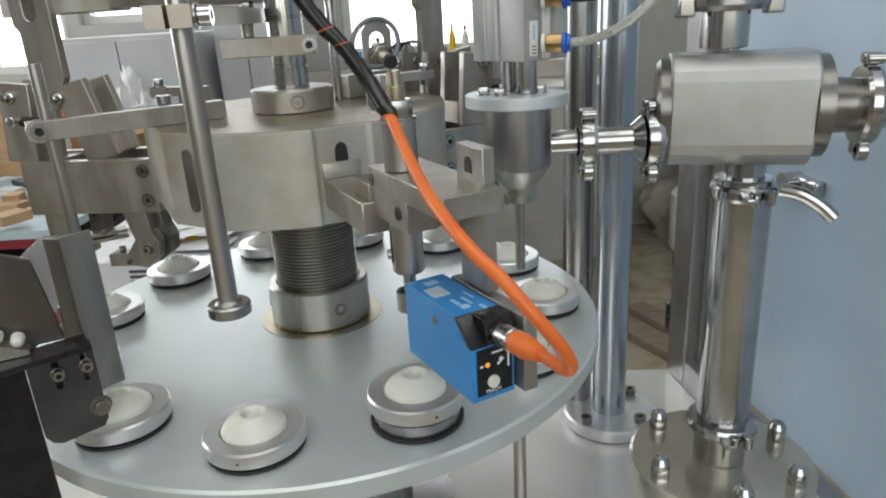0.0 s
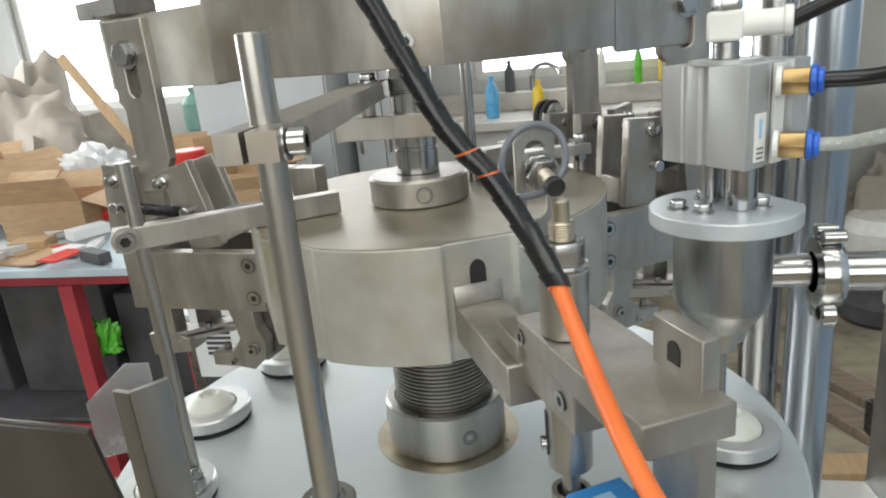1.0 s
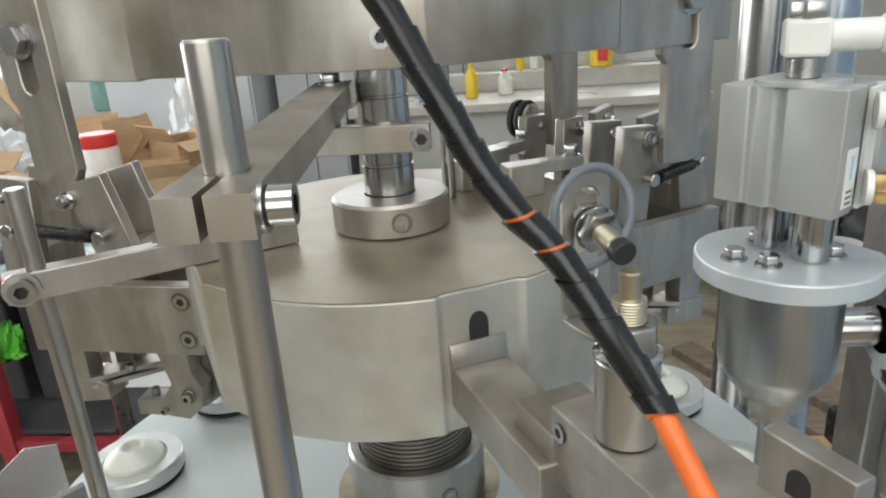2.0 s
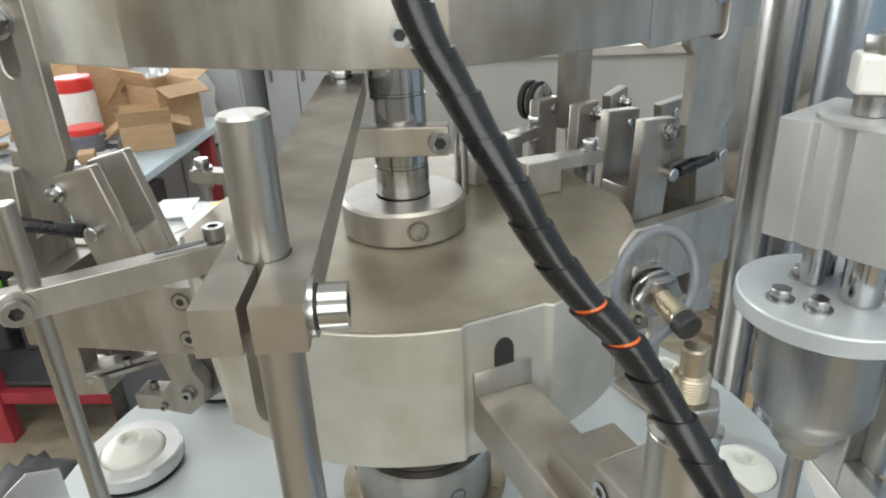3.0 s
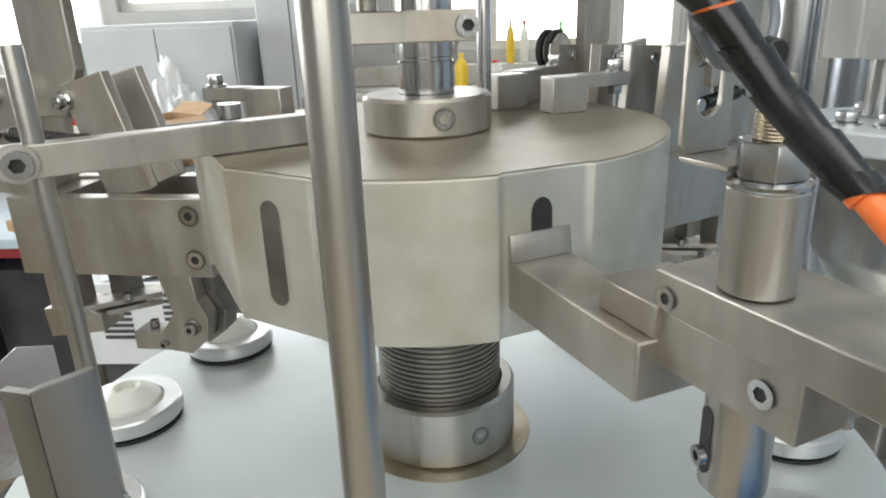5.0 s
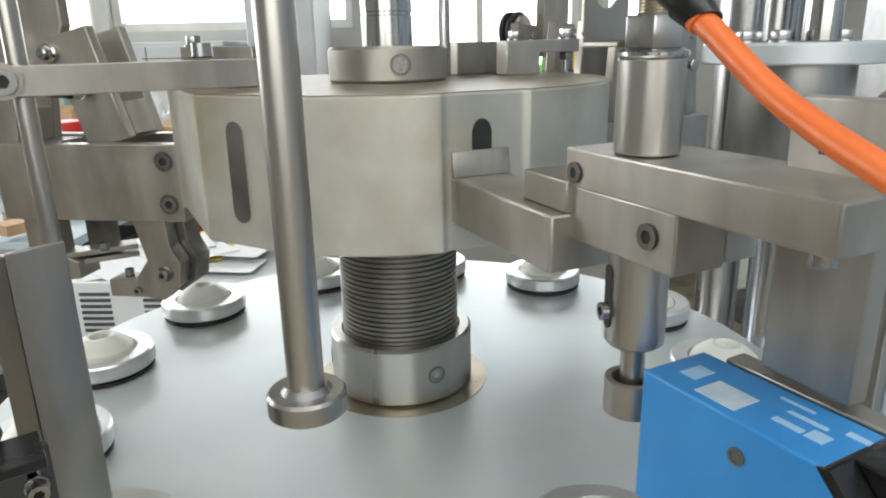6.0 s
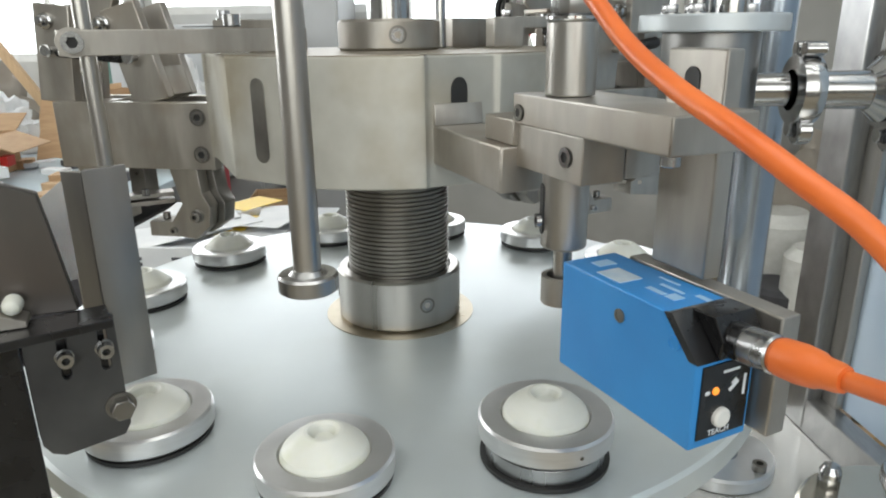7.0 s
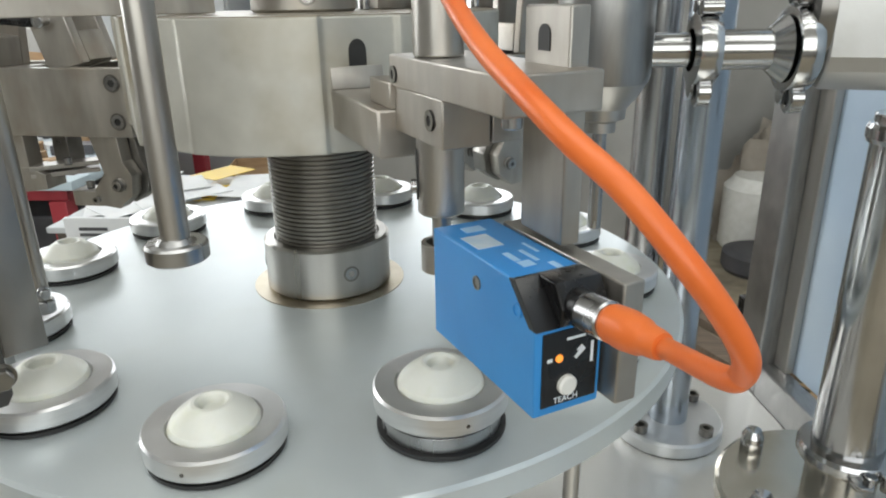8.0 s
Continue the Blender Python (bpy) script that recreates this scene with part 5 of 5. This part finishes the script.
def carton(x, y, z, w, d, h, rz, flaps=True, label="open brown cardboard carton on the work table"):
    M = Matrix.Translation((x, y, z)) @ turn(rz)
    ob = thing("carton", (x, y, z), label, "box", "cartons")
    t = 0.006
    part("wall", box(-w / 2, w / 2, -d / 2, -d / 2 + t, 0.001, h, 0, M), CARD, ob)
    part("wall", box(-w / 2, w / 2, d / 2 - t, d / 2, 0.001, h, 0, M), CARD, ob)
    part("wall", box(-w / 2, -w / 2 + t, -d / 2 + t, d / 2 - t, 0.001, h, 0, M), CARD, ob)
    part("wall", box(w / 2 - t, w / 2, -d / 2 + t, d / 2 - t, 0.001, h, 0, M), CARD, ob)
    part("bottom", box(-w / 2 + t, w / 2 - t, -d / 2 + t, d / 2 - t, 0.001, 0.006, 0, M), CARD, ob)
    if flaps:
        for s, a in ((1, 28), (-1, 55)):
            fm = M @ Matrix.Translation((0, s * d / 2, h)) @ Matrix.Rotation(radians(s * a), 4, 'X')
            part("flap", box(-w / 2, w / 2, min(0, s * d * 0.45), max(0, s * d * 0.45), 0, 0.004, 0, fm), CARD, ob)
        for s, a in ((1, 20), (-1, 35)):
            fm = M @ Matrix.Translation((s * w / 2, 0, h)) @ Matrix.Rotation(radians(-s * -a), 4, 'Y')
            part("flap", box(min(0, s * w * 0.4), max(0, s * w * 0.4), -d / 2, d / 2, 0, 0.004, 0, fm), CARD, ob)


carton(-1.72, 1.55, 0.751, 0.30, 0.24, 0.13, 8)
carton(-1.11, 1.98, 0.751, 0.20, 0.16, 0.17, -35)
carton(-2.35, 1.85, 0.751, 0.30, 0.25, 0.22, 30)
carton(-1.085, 1.76, 0.751, 0.16, 0.14, 0.085, 25, True)


def cardboard_sheet(x, y, z, w, d, rx, rz, label):
    """A torn, creased sheet: two leaves that meet at a fold."""
    bm = bmesh.new()
    rnd = random.Random(int(x * 1000) + int(y * 100))
    n = 5
    grid = [[bm.verts.new((w * (i / n - 0.5) + rnd.uniform(-0.008, 0.008), d * (j / n - 0.5) + rnd.uniform(-0.008, 0.008), 0.10 * d * abs(j / n - 0.5) + rnd.uniform(-0.004, 0.004))) for j in range(n + 1)] for i in range(n + 1)]
    for i in range(n):
        for j in range(n):
            bm.faces.new((grid[i][j], grid[i + 1][j], grid[i + 1][j + 1], grid[i][j + 1]))
    got = bmesh.ops.extrude_face_region(bm, geom=bm.faces[:])
    bmesh.ops.translate(bm, vec=(0, 0, 0.005), verts=[v for v in got["geom"] if isinstance(v, bmesh.types.BMVert)])
    moved(bm, Matrix.Translation((x, y, z)) @ turn(rz) @ Matrix.Rotation(radians(rx), 4, 'X'))
    low = min(v.co.z for v in bm.verts)
    bmesh.ops.translate(bm, vec=(0, 0, z - low), verts=bm.verts)
    solo("cardboard_sheet", bm, CARD, label, "cardboard", "cardboard sheets on the table")


for x, y, z, w, d, rx, rz in ((-2.10, 1.40, 0.752, 0.34, 0.22, 14, 20), (-1.95, 1.62, 0.790, 0.30, 0.24, 38, -15), (-2.25, 1.55, 0.780, 0.36, 0.20, 26, 50), (-1.50, 1.95, 0.752, 0.30, 0.30, 62, 12),
                              (-1.40, 2.02, 0.800, 0.24, 0.22, 40, -35), (-1.62, 1.22, 0.752, 0.30, 0.16, 6, -10), (-1.30, 1.98, 0.752, 0.20, 0.26, 70, 60), (-2.05, 1.85, 0.860, 0.34, 0.26, 30, 75)):
    cardboard_sheet(x, y, z, w, d, rx, rz, "torn creased sheet of brown cardboard on the table")


def heap(name, x, y, z, sx, sy, sz, mat, label, category, seed, rough=0.35):
    bm = bmesh.new()
    bmesh.ops.create_icosphere(bm, subdivisions=5, radius=1)
    for v in bm.verts:
        q = v.co + Vector((seed, 0, 0))
        n = noise.fractal(q * 1.7, 1.0, 2.0, 4) - 0.8 * abs(noise.noise(q * 4.0)) - 0.5 * abs(noise.noise(q * 9.0)) + 0.35
        r = 1 + rough * n
        co = v.co * r
        v.co = Vector((x + co.x * sx, y + co.y * sy, z + max(-0.02, co.z) * sz))
    return tagged(part(name, bm, mat, None, "", 70), label, category)


heap("crumpled_tarpaulin", -2.72, 2.55, 0.55, 0.55, 0.35, 0.72, SACK, "heap of dusty crumpled sheeting beside the window", "sheeting", 3.1)
heap("plastic_bag", -1.95, 2.05, 0.751, 0.20, 0.14, 0.20, PAPER, "crumpled white plastic bag on the table", "bag", 7.7, 0.5)
heap("plastic_bag", -1.24, 2.36, 0.60, 0.15, 0.14, 0.40, PAPER, "crumpled white plastic bag beside a cabinet", "bag", 9.2, 0.45)

rng = random.Random(4)
for i in range(34):
    x, y = rng.uniform(-1.75, -1.08), rng.uniform(1.13, 1.7)
    w, d, h = rng.uniform(0.04, 0.13), rng.uniform(0.03, 0.09), rng.uniform(0.004, 0.035)
    k = rng.choice((0, 0, 1, 1, 2, 3, 4))
    mat = (PAPER, CARD, REDP, DARKBOX, GREYP)[k]
    nm = ("paper_packet", "cardboard_piece", "red_packet", "dark_tin", "grey_part")[k]
    solo(nm, box(-w / 2, w / 2, -d / 2, d / 2, 0, h, min(0.002, h * 0.3), Matrix.Translation((x, y, 0.7512 + 0.004 * (i % 8))) @ turn(rng.uniform(0, 180))), mat,
         ("small white paper packet lying on the table", "torn piece of brown cardboard on the table", "small red packet lying on the table", "small dark tin on the table", "small grey metal part on the table")[k], "packet", "clutter on the table")


def bottle(name, x, y, z, r, h, mat, capm, label):
    ob = thing(name, (x, y, z), label, "bottle")
    part("body", lathe([(0, 0), (r * 0.9, 0), (r, 0.006), (r, h * 0.62), (r * 0.75, h * 0.75), (r * 0.36, h * 0.85), (r * 0.34, h * 0.9), (0, h * 0.9)], (x, y, z), 24), mat, ob)
    part("cap", lathe([(0, h * 0.9), (r * 0.42, h * 0.9), (r * 0.42, h), (0, h)], (x, y, z), 20), capm, ob)


def counter():
    ob = thing("sink_counter", (0.1, 2.95, 0), "pale tiled sink counter below the back window", "counter")
    part("top", box(-0.62, 1.0, 2.62, 3.19, 0.86, 0.90, 0.004), TILEM, ob)
    part("front", box(-0.60, 0.98, 2.66, 3.19, 0.0, 0.859, 0.003), WALLM, ob)
    part("ledge", box(-0.62, 1.0, 3.06, 3.19, 0.9005, 0.99, 0.004), TILEM, ob)


counter()
bottle("bottle", 0.43, 3.12, 0.991, 0.020, 0.19, GREEN, GREEN, "bright green plastic bottle on the window ledge")
bottle("bottle", 0.25, 3.12, 0.991, 0.021, 0.20, WHITEP, REDP, "white plastic bottle with a red cap on the ledge")
bottle("bottle", 0.18, 3.10, 0.991, 0.020, 0.21, YELLOW, WHITEP, "yellow plastic bottle on the window ledge")
bottle("bottle", -0.06, 2.85, 0.901, 0.030, 0.16, YELLOW, YELLOW, "yellow capped jar on the counter")
bottle("bottle", -0.28, 2.80, 0.901, 0.032, 0.20, CYAN, CYAN, "sky blue plastic bottle on the counter")
bottle("bottle", 0.10, 2.92, 0.901, 0.036, 0.12, WHITEP, REDP, "white plastic jar with red lid on the counter")
bottle("bottle", -0.22, 3.12, 0.991, 0.026, 0.16, DARKBOX, DARKBOX, "small dark bottle on the ledge")
bottle("jerrycan", 0.58, 3.10, 0.991, 0.055, 0.19, YELLOW, REDP, "yellow jerrycan with a red label on the ledge")
solo("jerrycan_label", box(0.555, 0.605, 3.038, 3.0445, 1.02, 1.08, 0.001), REDP, "red label on a yellow jerrycan", "label")


def lidded_jar(x, y, z, r, h, mat):
    ob = thing("red_lid_jar", (x, y, z), "plastic jar with a wide red lid on the table", "jar", "jars on the table")
    part("body", lathe([(0, 0), (r * 0.92, 0), (r, 0.008), (r, h * 0.74), (r * 0.93, h * 0.80), (0, h * 0.80)], (x, y, z), 32), mat, ob)
    part("lid", lathe([(0, h * 0.80), (r * 0.98, h * 0.80), (r, h * 0.82), (r, h * 0.97), (r * 0.95, h), (0, h)], (x, y, z), 32), REDP, ob, "bright red screw lid")


lidded_jar(-1.33, 1.80, 0.751, 0.064, 0.23, WHITEP)
lidded_jar(-1.23, 1.64, 0.751, 0.058, 0.10, GREYC)
bottle("bottle", -1.82, 2.75, 0.95, 0.07, 0.22, TEAL, TEAL, "teal plastic bottle beside the window")


def faucet():
    ob = thing("faucet", (0.0, 3.08, 0.991), "chrome swivel faucet at the sink", "faucet")
    part("stem", rod((-0.10, 3.10, 0.991), (-0.10, 3.10, 1.07), 0.014), CHROME, ob)
    part("spout", pipe(curve_points([(-0.10, 3.10, 1.06), (-0.08, 3.08, 1.11), (-0.02, 3.03, 1.125), (0.03, 2.98, 1.10), (0.04, 2.97, 1.07)], 6), 0.011, 12), CHROME, ob)


faucet()


def cabinet(name, x0, x1, y0, y1, h, label):
    ob = thing(name, ((x0 + x1) / 2, (y0 + y1) / 2, 0), label, "cabinet")
    part("body", box(x0, x1, y0, y1, 0, h, 0.006), GREYP, ob)
    xm = (x0 + x1) / 2
    for a, b in ((x0 + 0.01, xm - 0.003), (xm + 0.003, x1 - 0.01)):
        part("door", box(a, b, y0 - 0.018, y0 - 0.0005, 0.05, h - 0.02, 0.003), GREYP, ob)
        part("handle", box(a + 0.02, a + 0.035, y0 - 0.035, y0 - 0.0185, h * 0.5, h * 0.5 + 0.12, 0.003), SATIN, ob)


cabinet("white_cabinet", -1.70, -1.02, 2.55, 3.1, 1.24, "pale grey steel cupboard against the back wall")
cabinet("grey_cabinet", -0.98, -0.66, 2.75, 3.15, 1.55, "tall pale cupboard with a green box on it")
solo("leaning_batten", box(-0.022, 0.022, -0.012, 0.012, 0, 1.15, 0.002, Matrix.Translation((-1.62, 2.40, 0.42)) @ Matrix.Rotation(radians(-34), 4, 'Y')), WOODL, "pine batten leaning against the window", "batten")


def parts_trolley():
    """Low trolley with papers seen past the dial."""
    ob = thing("parts_trolley", (-0.64, 1.05, 0), "low grey trolley covered with white sheets and parts", "trolley")
    part("tray", box(-0.86, -0.36, 0.83, 1.30, 0.700, 0.715, 0.003), GREYP, ob)
    for x in (-0.83, -0.39):
        for y in (0.86, 1.27):
            part("leg", box(x - 0.016, x + 0.016, y - 0.016, y + 0.016, 0, 0.70, 0.002), DARKSTEEL_SHADE, ob)
    part("low_shelf", box(-0.85, -0.37, 0.84, 1.29, 0.20, 0.215, 0.003), DARKBOX, ob)


parts_trolley()
for i in range(16):
    x, y = rng.uniform(-0.78, -0.46), rng.uniform(0.90, 1.22)
    solo("paper_sheet", box(-0.07, 0.07, -0.05, 0.05, 0, 0.0012, 0, Matrix.Translation((x, y, 0.7155 + i * 0.0022)) @ turn(rng.uniform(0, 180))), PAPER if i % 7 else YELLOW, "loose white sheet on the trolley" if i % 7 else "yellow folder on the trolley", "paper", "sheets on the trolley")


def vent_panel():
    ob = thing("louvred_panel", (-0.66, 0.80, 0.60), "white panel with dark louvre slots", "vent panel")
    sh = part("sheet", box(-0.80, -0.53, 0.808, 0.820, 0.56, 0.745, 0.002), PAPER, ob)
    part("stand", box(-0.79, -0.54, 0.8205, 0.829, 0.0, 0.56, 0.002), DARKBOX, ob)
    for a, b in ((-0.765, -0.700), (-0.630, -0.565)):
        for k in range(8):
            part("slot", box(a, b, 0.8055, 0.8078, 0.622 + k * 0.0135, 0.629 + k * 0.0135, 0), DARKBOX, sh)


vent_panel()
carton(-0.80, 2.10, 0.02, 0.22, 0.18, 0.55, 10, False, "tall closed brown cardboard carton beside the table")
# crates added as dark filling for the shaded clutter under the table
for x, y, w, d, h in ((-2.2, 1.65, 0.5, 0.6, 0.46), (-1.68, 1.62, 0.4, 0.55, 0.42), (-1.30, 1.65, 0.28, 0.6, 0.38)):
    solo("dark_filler_crate", box(x - w / 2, x + w / 2, y - d / 2, y + d / 2, 0.1955, 0.1955 + h, 0.01), DARKBOX, "dark filler crate for shaded clutter on the table's lower shelf", "crate", "crates under the table")
heap("green_plant_net", -1.42, 1.24, 0.42, 0.05, 0.04, 0.10, GREEN, "green net bag hanging under the table", "net bag", 1.2, 0.6)
heap("dark_sack", -0.95, 0.55, 0.0, 0.30, 0.28, 0.30, DARKBOX, "dark sack lying on the floor", "sack", 8.2, 0.4)


def side_enclosure():
    """Stainless framed guard with film-covered panel beside the column."""
    ob = thing("guard_enclosure", (0.58, 0.0, 0.65), "stainless guard enclosure with a pale blue film-covered panel", "enclosure")
    M = Matrix.Translation((0.520, 0.300, 0)) @ turn(-82)
    part("post", box(-0.06, 0.0, 0.0, 0.045, 0.651, 1.9, 0.003, M), MATT, ob)
    part("sill", box(0.0, 1.1, 0.0, 0.03, 0.651, 0.70, 0.002, M), MATT, ob)
    part("panel", box(0.0, 1.1, 0.034, 0.042, 0.70, 1.9, 0.001, M), PALEBLUE, ob, "pale blue film-covered panel")
    part("edge_strip", box(0.0, 0.03, 0.022, 0.034, 0.70, 1.9, 0.002, M), STEEL_H, ob)
    part("hinge", box(-0.085, -0.060, 0.004, 0.03, 0.718, 0.770, 0.003, M), BLACKP, ob, "black plastic hinge")
    part("latch", join(box(0.18, 0.24, 0.020, 0.034, 1.035, 1.055, 0.003, M), rod(M @ Vector((0.19, 0.034, 1.045)), M @ Vector((0.19, 0.01, 1.045)), 0.012)), CHROME, ob)
    part("plug_hole", rod(M @ Vector((0.10, 0.034, 0.86)), M @ Vector((0.10, 0.031, 0.86)), 0.010), FRAMEM, ob)


side_enclosure()


def plank(x, y, rz, ln, w, mat, label):
    solo("floor_plank", box(-ln / 2, ln / 2, -w / 2, w / 2, 0.0005, 0.035, 0.004, Matrix.Translation((x, y, 0)) @ turn(rz)), mat, label, "plank", "planks on the floor")


plank(0.92, 1.62, 118, 0.75, 0.10, WOOD, "weathered dark plank lying on the floor")
plank(1.08, 1.66, 118, 0.75, 0.10, WOOD, "weathered dark plank lying on the floor")
plank(0.95, 1.30, 4, 0.9, 0.10, WOODL, "pale pine batten lying on the floor")


def drum(x, y, r, h, mat, label):
    solo("plastic_drum", lathe([(0, 0.0005), (r * 0.92, 0.0005), (r, 0.02), (r, h * 0.85), (r * 0.8, h * 0.95), (r * 0.75, h), (0, h)], (x, y, 0), 32), mat, label, "drum", "drums on the floor")


drum(1.45, 2.72, 0.17, 0.36, WHITEP, "white plastic drum standing on the floor")
drum(1.45, 2.30, 0.12, 0.30, WHITEP, "white plastic canister standing on the floor")
drum(1.36, 2.40, 0.16, 0.10, DARKBOX, "low black rubber tub on the floor")
heap("scrap_heap", 1.95, 2.65, 0.0, 0.45, 0.30, 0.28, DARKBOX, "dark heap of scrap against the wall", "scrap", 5.3, 0.5)
heap("hung_tarpaulin", 1.75, 2.95, 0.0, 0.45, 0.22, 0.55, SACK, "pale sheet hung over goods by the wall", "sheeting", 2.2)
heap("film_bag", 0.505, -0.235, 0.651, 0.05, 0.07, 0.13, FILM, "crumpled clear plastic film beside the pump base", "film", 4.4, 0.6)
